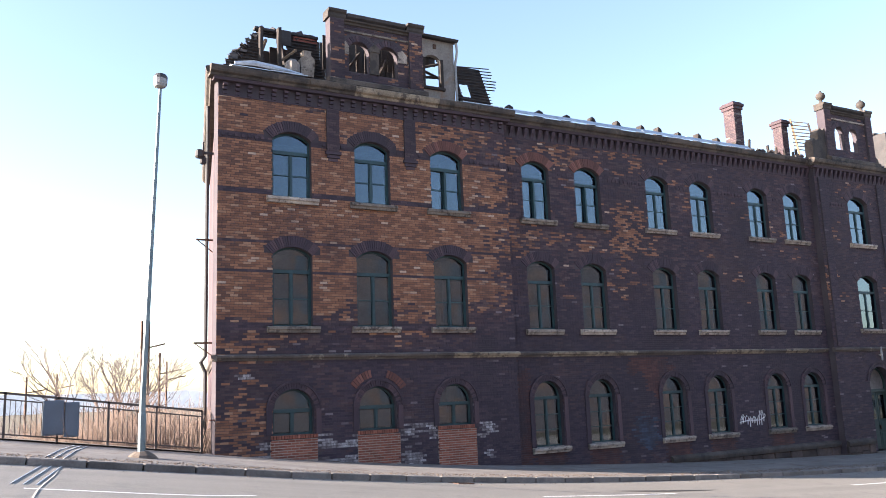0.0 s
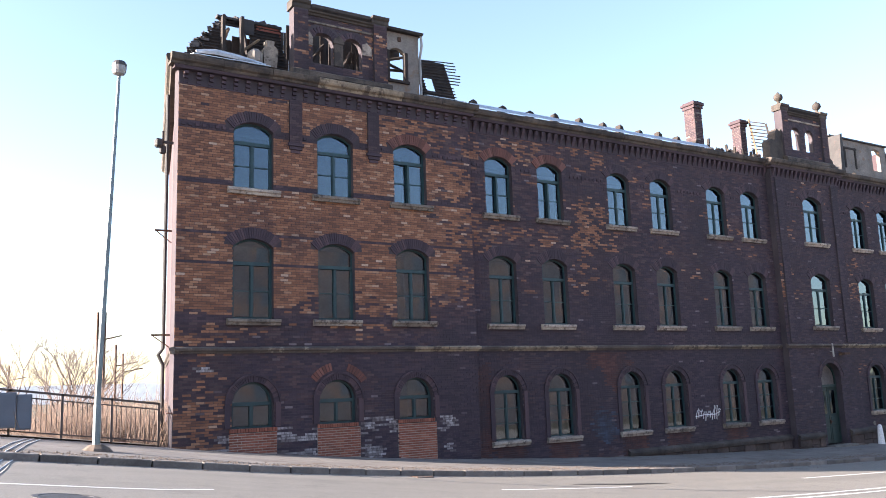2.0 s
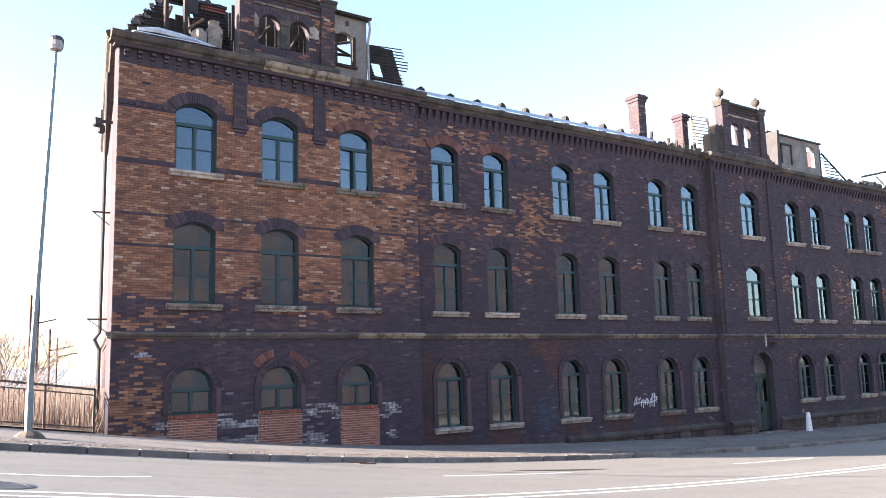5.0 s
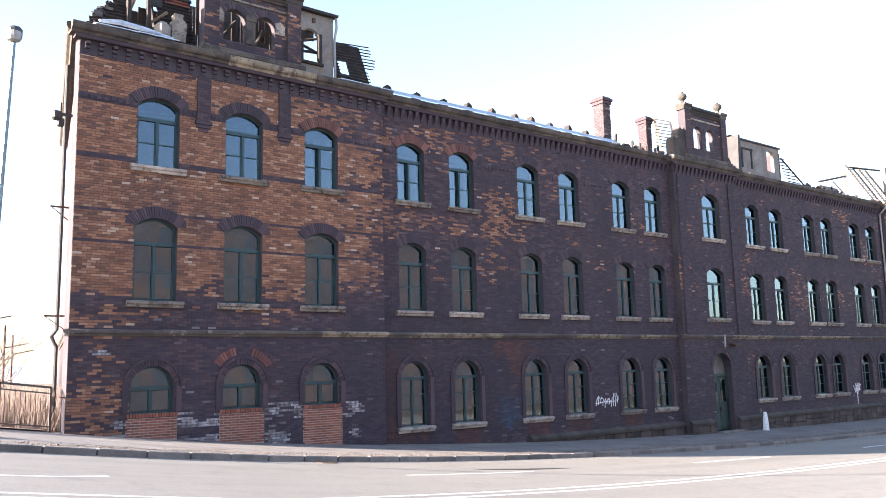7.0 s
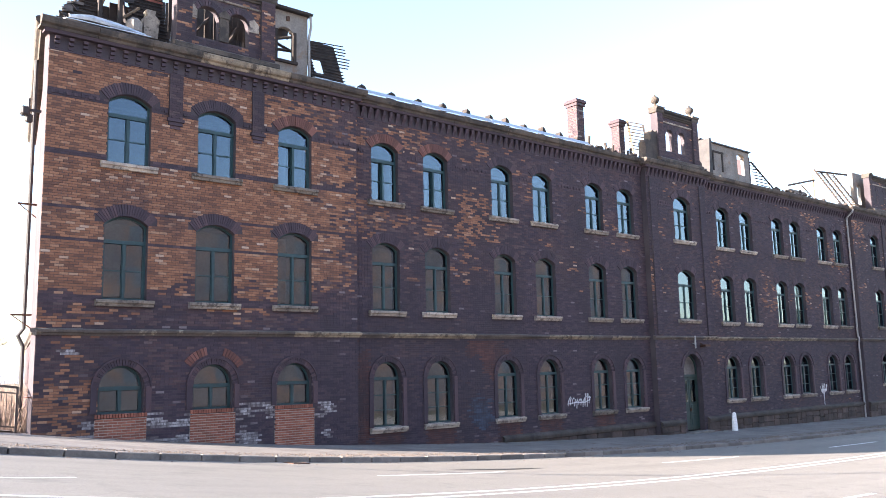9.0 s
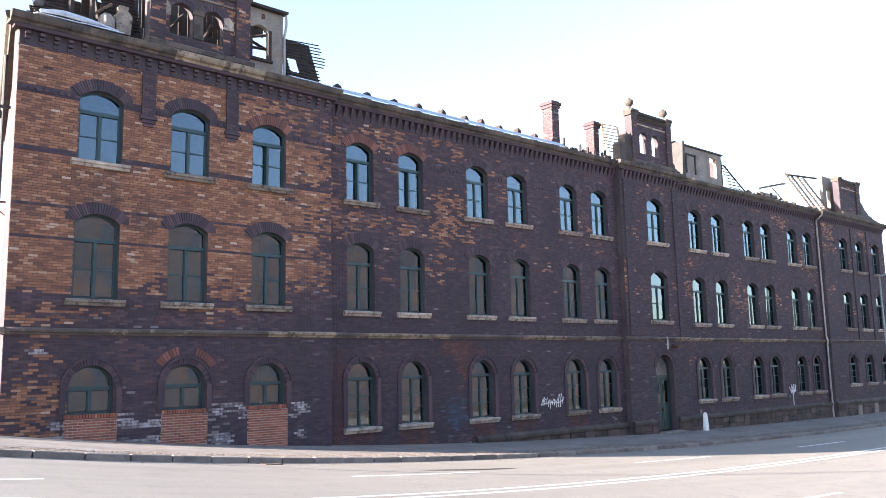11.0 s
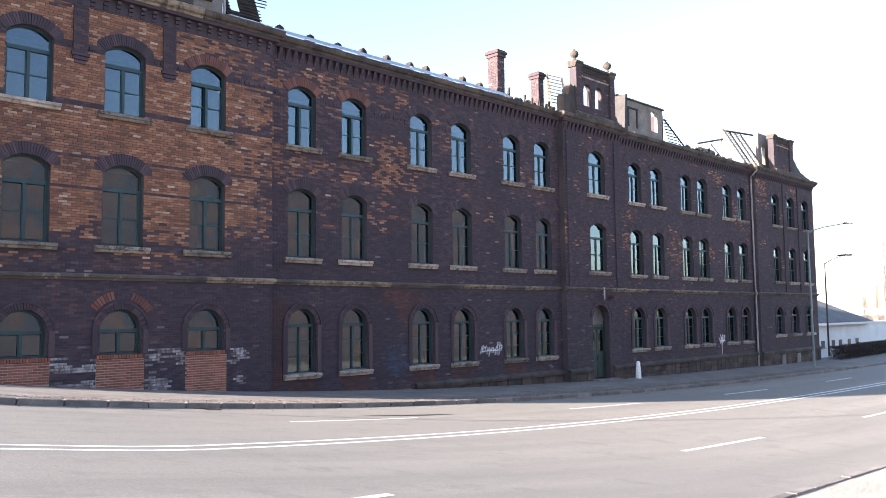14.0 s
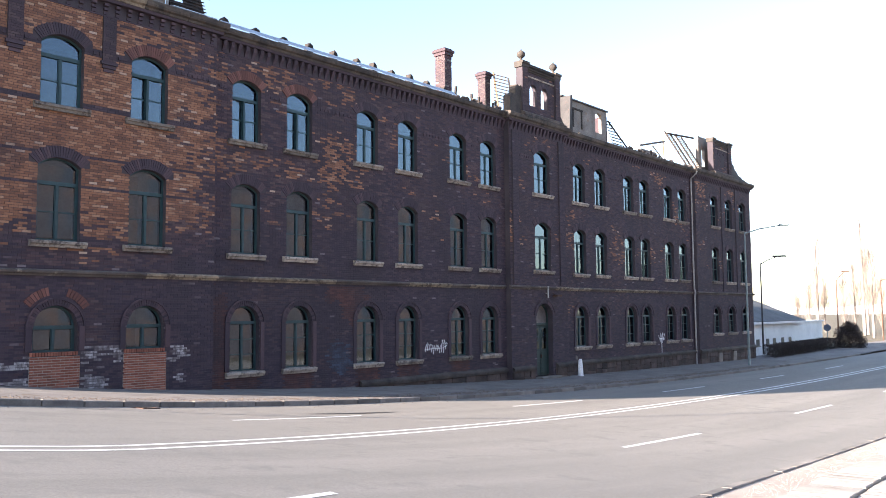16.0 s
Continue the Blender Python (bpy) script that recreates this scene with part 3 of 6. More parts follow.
def build_window(o, y, depth=0.17):
    key = (o.floor, round(o.x1 - o.x0, 2), round(o.z0, 2))
    if key not in window_cache:
        rows = 2 if o.floor else (1 if o.z0 > 0.3 else 3)
        transom = o.crown - 0.31 * (o.crown - o.z0) if o.floor else o.spring - 0.02
        window_cache[key] = window_meshes(o, rows, transom)
    fm, bars, panes = window_cache[key]
    win = part("window", fm, None, building, "green-painted wooden casement window with dusty panes")
    win.location = (o.cx, y + depth, o.z0)
    ajar = o.floor == 2 and any(abs(o.x0 - q) < 0.01 for q in (A_X[2], B_X[0], B_X[1]))
    hinge = Matrix.Translation((-o.a + 0.08, 0.03, 0)) @ Matrix.Rotation(radians(7), 4, "Z") @ Matrix.Translation((o.a - 0.08, -0.03, 0))
    for nm, b in bars:
        ob = part(nm, b, None, win)
        if ajar and nm in ("glazing_bar", "casement_stile") and sum(v.co.x for v in b.vertices) < 0:
            ob.matrix_local = hinge
    for p in panes:
        ob = part("pane", p, None, win)
        ob.visible_shadow = False
        if ajar and sum(v.co.x for v in p.vertices) < -0.3:
            ob.matrix_local = hinge
    w = round(o.x1 - o.x0, 2)
    if o.z0 < 0.5 or o.floor:
        if w not in sill_meshes:
            e = w / 2 + 0.19
            s = Shape()
            s.extrude([(-0.10, -0.20), (-0.12, -0.13), (-0.16, -0.10), (-0.16, -0.035), (-0.13, -0.012), (0.19, 0.014), (0.19, -0.20)], -e, e)
            sill_meshes[w] = s.mesh("window_sill", M_SILL)
        sl = part("window_sill", sill_meshes[w], None, win, "weathered sandstone sill")
        sl.location = (rng.uniform(-0.01, 0.01), -depth, 0)
    return win


for key, ops in openings.items():
    for o in ops:
        if o is not DOOR:
            build_window(o, SECTIONS[key][2])

# entrance door
door = part("door", Shape(), M_DOOR, building, "tall green double entrance door with a fanlight")
dy = FRONT + 0.28
ds = Shape()
out, inn = DOOR.outline(14), DOOR.outline(14, 0.09)
k = len(out)
ds.add([(x, dy, z) for x, z in out] + [(x, dy, z) for x, z in inn] + [(x, dy + 0.1, z) for x, z in inn],
       [f for i in range(k - 1) for f in ((i, i + 1, k + i + 1, k + i), (k + i, k + i + 1, 2 * k + i + 1, 2 * k + i))])
ds.box(DOOR.x0 + 0.09, DOOR.x1 - 0.09, dy - 0.05, dy + 0.1, 0.86, 1.0, c=0.01)
door.data = ds.mesh("door", M_DOOR)
for sx in (-1, 1):
    xa, xb = sorted((DOOR.cx + sx * 0.012, DOOR.cx + sx * (DOOR.a - 0.09)))
    lf = Shape().box(xa, xb, dy + 0.02, dy + 0.07, DOOR.z0 + 0.03, 0.86)
    for za, zb in ((DOOR.z0 + 0.15, DOOR.z0 + 0.75), (DOOR.z0 + 0.85, DOOR.z0 + 1.25)):
        lf.box(xa + 0.1, xb - 0.1, dy - 0.005, dy + 0.02, za, zb, c=0.012)
    leaf = part("door_leaf", lf, M_DOOR, door)
    gl = part("pane", Shape().box(xa + 0.13, xb - 0.13, dy + 0.008, dy + 0.016, DOOR.z0 + 1.38, 0.72), M_GLASS, door)
part("door_handle", Shape().box(DOOR.cx + 0.03, DOOR.cx + 0.15, dy - 0.05, dy - 0.02, -0.72, -0.69).box(DOOR.cx + 0.03, DOOR.cx + 0.06, dy - 0.04, dy + 0.02, -0.80, -0.62), M_RUST, door)
arch = [(DOOR.cx - DOOR.a + 0.09, 1.0)] + [(x, max(z, 1.001)) for x, z in inn[1:-1]] + [(DOOR.cx + DOOR.a - 0.09, 1.0)]
part("fanlight", Shape().add([(x, dy + 0.05, z) for x, z in arch], [tuple(range(len(arch)))[::-1]]), M_ROOM, door, "boarded dusty fanlight")
part("doorstep", Shape().chamfer(DOOR.x0 - 0.15, DOOR.x1 + 0.15, FRONT - 0.45, FRONT + 0.3, -2.3, DOOR.z0, 0.02), M_KERB, building, "worn stone doorstep")


# ---- brickwork ----
BRICK, COURSE, JOINT = 0.25, 0.075, 0.011


def blocked(ops, z):
    """The stretches of a course that openings and their arches take up."""
    out = []
    for o in ops:
        if o.z0 - 0.02 < z < o.spring + 0.02:
            out.append((o.x0, o.x1))
        elif o.spring + 0.02 <= z < o.crown + o.ring:
            h = (o.r + o.ring) ** 2 - (z - o.cz) ** 2
            if h > 0:
                w = min(math.sqrt(h), o.a + o.ring * 0.75)
                out.append((o.cx - w, o.cx + w))
    return sorted(out)


def courses(x0, x1, z0, z1, ops):
    """Every brick of a running bond, clipped at the openings: (xa, xb, za, zb)."""
    row = math.floor(z0 / COURSE)
    while row * COURSE < z1:
        za, zb = max(z0, row * COURSE), min(z1, row * COURSE + COURSE - JOINT)
        if zb - za > 0.02:
            gaps, x = [], x0
            for a, b in blocked(ops, (za + zb) / 2):
                if a > x:
                    gaps.append((x, a))
                x = max(x, b)
            gaps.append((x, x1))
            shift = (row % 2) * BRICK / 2 + (row % 4) * 0.01
            for a, b in gaps:
                i = math.floor((a - shift) / BRICK)
                while i * BRICK + shift < b:
                    xa, xb = max(a, i * BRICK + shift), min(b, i * BRICK + shift + BRICK - JOINT)
                    if xb - xa > 0.035:
                        yield xa, xb, za, zb
                    i += 1
        row += 1


def brick_face(s, xa, xb, za, zb, y, mi):
    """A brick standing proud of the mortar: front and four sides."""
    d = 0.006 + rng.random() * 0.009
    y0 = y - d
    o = len(s.v)
    s.v += [(xa, y0, za), (xb, y0, za), (xb, y0, zb), (xa, y0, zb), (xa, y + 0.01, za), (xb, y + 0.01, za), (xb, y + 0.01, zb), (xa, y + 0.01, zb)]
    s.f += [(o, o + 1, o + 2, o + 3), (o, o + 4, o + 5, o + 1), (o + 3, o + 2, o + 6, o + 7), (o, o + 3, o + 7, o + 4), (o + 1, o + 5, o + 6, o + 2)]
    s.mi += [mi] * 5


BANDS_A = ((9.36, 9.58), (7.74, 7.90), (6.20, 6.32), (5.32, 5.40), (3.62, 3.80))
BANDS = ((9.36, 9.58),)
# patches where the bricks were painted over in white
WHITED = ((3.0, 4.36, 0.05, 0.55), (3.0, 4.36, -0.42, -0.12), (5.78, 7.2, 0.12, 0.66), (5.78, 6.6, -0.6, 0.12), (8.62, 9.35, 0.05, 0.6), (8.62, 9.3, -0.6, -0.25), (1.2, 1.6, 0.18, 0.34), (0.8, 1.6, -0.12, -0.02), (0.55, 1.1, 2.15, 2.3))


def brick_kind(key, x, z):
    """0 tan, 1 brown, 2 sooty, 3 dark clinker, 4 whitewashed, 5 dull red, 6 sprayed blue."""
    n = noise.noise((x * 0.35, z * 0.5, 3.1))
    f = noise.noise((x * 1.7, z * 2.3, 8.4))
    for a, b in (BANDS_A if key == "a" else BANDS):
        if a <= z <= b:
            return 3
    if key == "b" and z < 2.6:
        if x < 10.95 and f + n > -0.3 or (z < -0.47 and any(o.x0 - 0.05 < x < o.x1 + 0.05 for o in openings["b"] if o.x0 < 24)):
            return 5
        cloud = ((x - 16.25) / 0.75) ** 2 + ((z + 0.15) / 0.75) ** 2
        if cloud < 1 and f + rng.uniform(-0.5, 0.5) > cloud - 0.55:
            return 6
        if 15.5 < x < 17.8 and z > 1.0 and f > -0.1:
            return 5
    if key == "a":
        for x0, x1, z0, z1 in WHITED:
            if x0 < x < x1 and z0 < z < z1 and f + rng.uniform(-0.6, 0.6) > -0.24:
                return 4
        tone = 0.98 if z > 4.8 else 0.22 + 0.33 * (z - 2.9) if z > 2.9 else 0.24 if x < 1.6 else 0.04
        if z > 9.6:
            tone -= 0.17
        if x > 6.3:
            tone -= 0.115 * (x - 6.3)
        if x < 3.2 and z < 4.8:
            tone = min(tone + 0.10, 0.42) if z < 4.0 else tone + 0.10
        tone += (0.28 if z > 4.8 else 0.5) * n + 0.16 * f
    elif key == "b":
        tone = (0.42 if z > 6.6 else 0.30 if z > 4.8 else 0.0) + 0.30 * n + 0.22 * f - 0.016 * (x - 10)
    else:
        tone = (0.20 if z > 4.6 else 0.0) + 0.4 * n + 0.15 * f
    tone += rng.uniform(-0.24, 0.24)
    return 0 if tone > 0.5 else 1 if tone > 0.14 else 2


def in_panel(x, z):
    return any(a - 0.09 < x < a + 1.26 + 0.12 and z < 0.53 for a in A_X)


singles = []
for key, (x0, x1, y) in SECTIONS.items():
    s = Shape()
    left = x0 if key != "a" else x0 + 0.004
    for xa, xb, za, zb in courses(left, x1 - 0.004, FOOT + 0.4, 10.70, openings[key]):
        xm, zm = (xa + xb) / 2, (za + zb) / 2
        if zb < land(xm, 0) + 0.03 or (key == "a" and in_panel(xm, zm)):
            continue
        kind = brick_kind(key, xm, zm)
        if key == "a" and kind == 0 and 6.42 < zm < 7.55 and 0.2 < xm < 4.4 and len(singles) < 300 and abs(xb - xa - BRICK + JOINT) < 1e-6:
            singles.append((xm, zm))
            continue
        brick_face(s, xa, xb, za, zb, y, kind)
    bw = part("brickwork", s, [M_TAN, M_BROWN, M_SOOTY, M_DARK, M_WHITED, M_DULLRED, M_BLUED], walls[key], "weathered brick facing")
    tagged(bw, kind="stuff")
one = Shape().chamfer(-(BRICK - JOINT) / 2, (BRICK - JOINT) / 2, -0.012, 0.02, -(COURSE - JOINT) / 2, (COURSE - JOINT) / 2, 0.004).mesh("brick", M_TAN_ONE)

# brick arches over the openings
for key, ops in openings.items():
    y = SECTIONS[key][2]
    for o in ops:
        s = Shape()
        half = math.asin(min(1.0, o.a / o.r)) if o.cz <= o.spring + 1e-6 else math.pi / 2
        if not o.floor:
            half = min(half, math.pi / 2)
        n = max(8, int(2 * half * (o.r + o.ring) / 0.085))
        for i in range(n):
            t0, t1 = -half + 2 * half * i / n, -half + 2 * half * (i + 1) / n - 0.011 / (o.r + o.ring)
            d = 0.035 if o.floor else 0.045
            r1 = o.r + o.ring
            pts = [(o.cx + r * math.sin(t), o.cz + r * math.cos(t)) for r, t in ((o.r, t0), (r1, t0), (r1, t1), (o.r, t1))]
            s.prism([(px, pz) for px, pz in pts], y - d + rng.uniform(-0.006, 0.006), y + 0.06, 0)
        red = key == "a" and o.floor == 2 and abs(o.x0 - A_X[2]) < 0.01 or (key == "b" and o.floor == 2 and o.x0 < 14)
        a = part("arch", s, M_REDARCH if red else M_DARK, walls[key], "dark brick window arch")
        tagged(a, kind="stuff")
        if key == "a" and o.floor == 0 and abs(o.x0 - A_X[1]) < 0.01:
            s = Shape()
            for k in list(range(-9, -2)) + list(range(3, 10)):
                t0 = k * 0.10
                pts = [(o.cx + r * math.sin(t), o.cz + r * math.cos(t)) for r, t in ((o.r + 0.3, t0), (o.r + 0.54, t0), (o.r + 0.54, t0 + 0.085), (o.r + 0.3, t0 + 0.08))]
                s.prism(pts, y - 0.03, y + 0.02)
            tagged(part("relieving_arch", s, M_REDARCH, walls[key], "patches of red brick in the relieving arch"), kind="stuff")
        if o.floor == 0:
            # raised rim round the round-headed ground-floor openings
            rim = Shape()
            pts = [(o.cx + (o.r + o.ring + 0.05) * math.sin(t), o.cz + (o.r + o.ring + 0.05) * math.cos(t)) for t in [-half + 2 * half * i / 18 for i in range(19)]]
            inner = [(o.cx + (o.r + o.ring) * math.sin(t), o.cz + (o.r + o.ring) * math.cos(t)) for t in [-half + 2 * half * i / 18 for i in range(19)]]
            for i in range(18):
                rim.prism([inner[i], pts[i], pts[i + 1], inner[i + 1]], y - 0.075, y + 0.02)
            if o is not DOOR:
                for sx in (-1, 1):
                    xa, xb = sorted((o.cx + sx * (o.a + 0.05), o.cx + sx * (o.a + o.ring + 0.04)))
                    rim.box(xa, xb, y - 0.05, y + 0.02, o.z0 + 0.02, o.cz + 0.03)
            part("arch_rim", rim, M_DARK, walls[key], "raised brick hood mould")

# red infill panels under three ground-floor windows
panel_bricks = {}
cap_brick = Shape().chamfer(-0.034, 0.034, -0.05, 0.10, -0.055, 0.055, 0.006).mesh("brick", M_RED)
for x in A_X:
    xa, xb = x - 0.08, x + 1.26 + 0.1
    pan = part("infill_panel", Shape().box(xa, xb, FRONT - 0.012, FRONT + 0.2, -1.6, 0.40), M_MORTAR_PALE, building, "newer red brick infill under the window")
    row = 0
    z = 0.36
    while z > land(x + 0.6, 0) + 0.06:
        cuts = [xa]
        q = xa + (0.125 if row % 2 else 0.25)
        while q < xb - 0.06:
            cuts.append(q)
            q += 0.25
        cuts.append(xb)
        for ca, cb in zip(cuts, cuts[1:]):
            wk = round(cb - ca, 3)
            if wk not in panel_bricks:
                panel_bricks[wk] = Shape().chamfer(-wk / 2 + 0.010, wk / 2 - 0.010, -0.016, 0.06, -0.027, 0.027, 0.004).mesh("brick", M_RED)
            b = part("brick", panel_bricks[wk], None, pan)
            b.location = ((ca + cb) / 2, FRONT - 0.012, z)
        row += 1
        z -= 0.075
    for i in range(int((xb - xa) / 0.08)):
        b = part("brick", cap_brick, None, pan)
        b.location = (xa + 0.04 + i * 0.0805, FRONT, 0.475)

# hanging pilasters between the top windows, set out in brick
for key, spans in (("a", ((3.43, 3.85), (6.18, 6.60))), ("c", ((27.35, 27.85), (31.6, 32.1))), ("e", ((53.7, 54.1), (56.4, 56.8)))):
    y = SECTIONS[key][2]
    for xa, xb in spans:
        lo = 9.28 if key == "a" else 2.95
        p = part("pilaster", Shape().box(xa, xb, y - 0.07, y + 0.01, lo, 10.68), M_MORTAR, building, "dark brick pilaster strip")
        s = Shape()
        for ba, bb, za, zb in courses(xa, xb, lo, 10.68, []):
            brick_face(s, ba, bb, za, zb, y - 0.07, 0)
        tagged(part("brickwork", s, [M_BROWN if key == "a" else M_SOOTY], p), kind="stuff")
        if key == "a":
            f = Shape()
            for i, (dz, dw) in enumerate(((0.0, 0.0), (0.11, 0.05), (0.22, 0.10))):
                f.box(xa - 0.05 + dw, xb + 0.05 - dw, y - 0.11 + 0.035 * i, y, lo - 0.1 - dz, lo - dz)
            part("pilaster_foot", f, M_DARK, p)

# frieze of small saw-tooth bricks
fr = Shape()
for key, (x0, x1, y) in SECTIONS.items():
    x = x0 + 0.15
    while x < x1 - 0.1:
        if all(not (o.x0 - 0.3 < x < o.x1 + 0.3) for o in openings[key]):
            fr.box(x - 0.05, x + 0.05, y - 0.045, y + 0.01, 9.425, 9.515)
        x += 0.2
tagged(part("frieze", fr, M_DARK, building, "band of small projecting bricks"), kind="stuff")

# corbel tables under the eaves
corbel_a = Shape()
for i in range(3):
    corbel_a.box(-0.065, 0.065, -0.04 - 0.045 * i, 0.05, 10.74 + 0.125 * i, 10.825 + 0.125 * i)
corbel_a = corbel_a.mesh("corbel", M_DARK)
corbel_b = Shape().extrude([(0.05, 10.74), (-0.03, 10.74), (-0.06, 10.84), (-0.13, 10.94), (-0.17, 11.1), (0.05, 11.1)], -0.065, 0.065).mesh("corbel", M_DARK)
for key, (x0, x1, y) in SECTIONS.items():
    strip_s = Shape()
    strip_s.extrude([(y + 0.1, 10.68), (y - 0.03, 10.68), (y - 0.03, 10.73), (y + 0.1, 10.73)], x0, x1)
    strip_s.extrude([(y + 0.1, 11.12), (y - 0.17, 11.12), (y - 0.20, 11.21), (y + 0.1, 11.21)], x0 - (0.17 if key in "ace" else 0), x1 + (0.17 if key in "ace" else 0))
    part("eaves_band", strip_s, M_DARK, building, "sooty brick eaves band")
    pitch = 0.37 if key == "a" else 0.31
    n = int((x1 - x0) / pitch)
    for i in range(n):
        c = part("corbel", corbel_a if key == "a" else corbel_b, None, building)
        c.location = (x0 + (x1 - x0) * (i + 0.5) / n, y, 0)

# stone cornice and string course, block by block
CORNICE = [(0.12, 11.21), (-0.22, 11.21), (-0.25, 11.28), (-0.33, 11.32), (-0.36, 11.38), (-0.38, 11.48), (-0.34, 11.515), (0.12, 11.57)]
LEDGE = [(0.02, 2.70), (-0.05, 2.70), (-0.07, 2.75), (-0.13, 2.78), (-0.15, 2.84), (-0.12, 2.865), (0.02, 2.90)]
PLINTH = [(0.02, -1.36), (-0.10, -1.36), (-0.13, -1.24), (-0.11, -1.18), (0.02, -1.10)]
block_cache = {}


def run_of_blocks(name, profile, x0, x1, y, length, mat, label, ends=0.0):
    n = max(1, round((x1 - x0 + 2 * ends) / length))
    w = (x1 - x0 + 2 * ends) / n
    key = (name, round(w, 4))
    if key not in block_cache:
        block_cache[key] = Shape().extrude(profile, -w / 2 + 0.004, w / 2 - 0.004).mesh(name, mat)
    for i in range(n):
        xm = x0 - ends + w * (i + 0.5)
        pale = name == "cornice_stone" and 3.6 < xm < 7.2 or name == "ledge_stone" and (8.0 < xm < 15.5 or 19.5 < xm < 25.5 or 29 < xm < 45) and rng.random() < 0.75
        if pale and (key, "pale") not in block_cache:
            block_cache[(key, "pale")] = Shape().extrude(profile, -w / 2 + 0.004, w / 2 - 0.004).mesh(name, M_PALESTONE)
        b = part(name, block_cache[(key, "pale") if pale else key], None, building, "pale bare sandstone moulding block" if pale else label)
        b.location = (x0 - ends + w * (i + 0.5), y + rng.uniform(-0.008, 0.008), rng.uniform(-0.006, 0.006))


for key, (x0, x1, y) in SECTIONS.items():
    e = 0.0 if key in "bd" else 0.12
    run_of_blocks("cornice_stone", CORNICE, x0, x1, y, 1.5, M_STONE, "weathered sandstone cornice block", ends=0.3 if key in "ace" else -0.3)
    run_of_blocks("ledge_stone", LEDGE, x0, x1, y, 1.35, M_LEDGE, "sooty sandstone string course", ends=e if key in "ace" else -0.12)
for x0, x1, y in ((17.2, 27.05, BACK), (27.15, 29.05, FRONT), (31.05, 32.32, FRONT), (32.45, 49.15, BACK), (49.24, 59.6, FRONT)):
    run_of_blocks("plinth_stone", PLINTH, x0, x1, y - 0.06, 1.6, M_DARKSTONE, "dark plinth coping stone")
    # rubble under the coping
    x = x0
    while x < x1 - 0.2:
        w = min(rng.uniform(0.5, 1.1), x1 - x)
        base = land(x, 0) + 0.02
        z = -1.36
        while z > base + 0.1:
            h = min(rng.uniform(0.25, 0.45), z - base + 0.1)
            st = part("plinth_block", Shape().chamfer(x + 0.006, x + w - 0.006, y - 0.09 - rng.random() * 0.04, y + 0.02, z - h + 0.006, z - 0.003, 0.03), M_RUBBLE, building)
            z -= h
        x += w

for o in [q for q in openings["e"] if q.floor == 0]:
    light = part("cellar_light", Shape().box(o.cx - 0.30, o.cx + 0.30, FRONT - 0.17, FRONT, -2.22, -1.46, c=0.02), M_STUCCO, building, "pale walled-up cellar light in the plinth")
    part("lintel", Shape().box(o.cx - 0.38, o.cx + 0.38, FRONT - 0.19, FRONT, -1.455, -1.37, c=0.015), M_DARKSTONE, light)

# the corner's return: cornice, string course and pipes on the sunlit side
ret = Matrix.Translation((0, FRONT, 0)) @ Matrix.Rotation(math.atan2(1, SKEW), 4, "Z")
for prof, nm, mat, far in ((CORNICE, "side_cornice", M_STONE, 12.9), (LEDGE, "side_ledge", M_LEDGE, 12.9)):
    s = Shape()
    flip = [(-py, pz) for py, pz in prof]
    s.extrude(flip, -0.2, far, 0, ret)
    part(nm, s, mat, building, "sandstone moulding on the sunlit side wall")
sp = Shape().tube([(0.28, 2.4, 11.2), (0.28, 2.4, 3.0), (0.14, 2.4, 2.8), (0.28, 2.4, 2.5), (0.28, 2.4, -0.4)], 0.06, 8)
part("side_downpipe", sp, M_DARKSTEEL, building, "dark iron downpipe")
hook = Shape().box(-0.30, 0.2, 1.2, 1.26, 9.2, 9.28).box(-0.36, -0.12, 1.10, 1.34, 9.05, 9.32, c=0.05).box(-0.22, -0.02, 1.16, 1.3, 8.86, 9.12, c=0.04).tube([(-0.1, 1.33, 8.93), (-0.1, 1.33, 9.62)], 0.03)
part("wall_bracket", hook, M_DARKSTEEL, building, "rusty iron bracket on the side wall")
for z, d in ((6.45, 0.30), (3.3, 0.34)):
    part("wall_bracket", Shape().box(-d, 0.3, 1.2, 1.24, z, z + 0.05).tube([(-d + 0.05, 1.22, z), (0.2, 1.22, z - 0.35)], 0.015), M_RUST, building, "rusty iron bracket on the side wall")

# downpipe where the far bay steps forward
pp = Shape().tube([(49.0, FRONT - 0.3, 11.28), (49.0, FRONT - 0.25, 11.13), (49.05, BACK - 0.12, 10.78), (49.05, BACK - 0.12, 3.1), (49.05, BACK - 0.2, 2.85), (49.05, BACK - 0.14, 2.5), (49.05, BACK - 0.14, -2.2)], 0.055, 8)
part("downpipe", pp, M_PIPE, building, "pale grey rainwater downpipe")
pp2 = Shape().tube([(30.25, FRONT - 0.14, 2.9), (30.25, FRONT - 0.14, 2.28)], 0.04, 8).box(30.2, 30.3, FRONT - 0.16, FRONT, 2.5, 2.55)
part("vent_pipe", pp2, M_PIPE, building, "short pale pipe over the entrance")
lm = Shape().box(30.8, 31.25, FRONT - 0.35, FRONT - 0.05, 2.36, 2.46).tube([(30.8, FRONT - 0.05, 2.55), (30.9, FRONT - 0.2, 2.42)], 0.02)
part("door_lamp", lm, M_RUST, building, "broken lamp beside the door")


# ---- burnt-out roof ----
below_roof = set(bpy.data.objects)


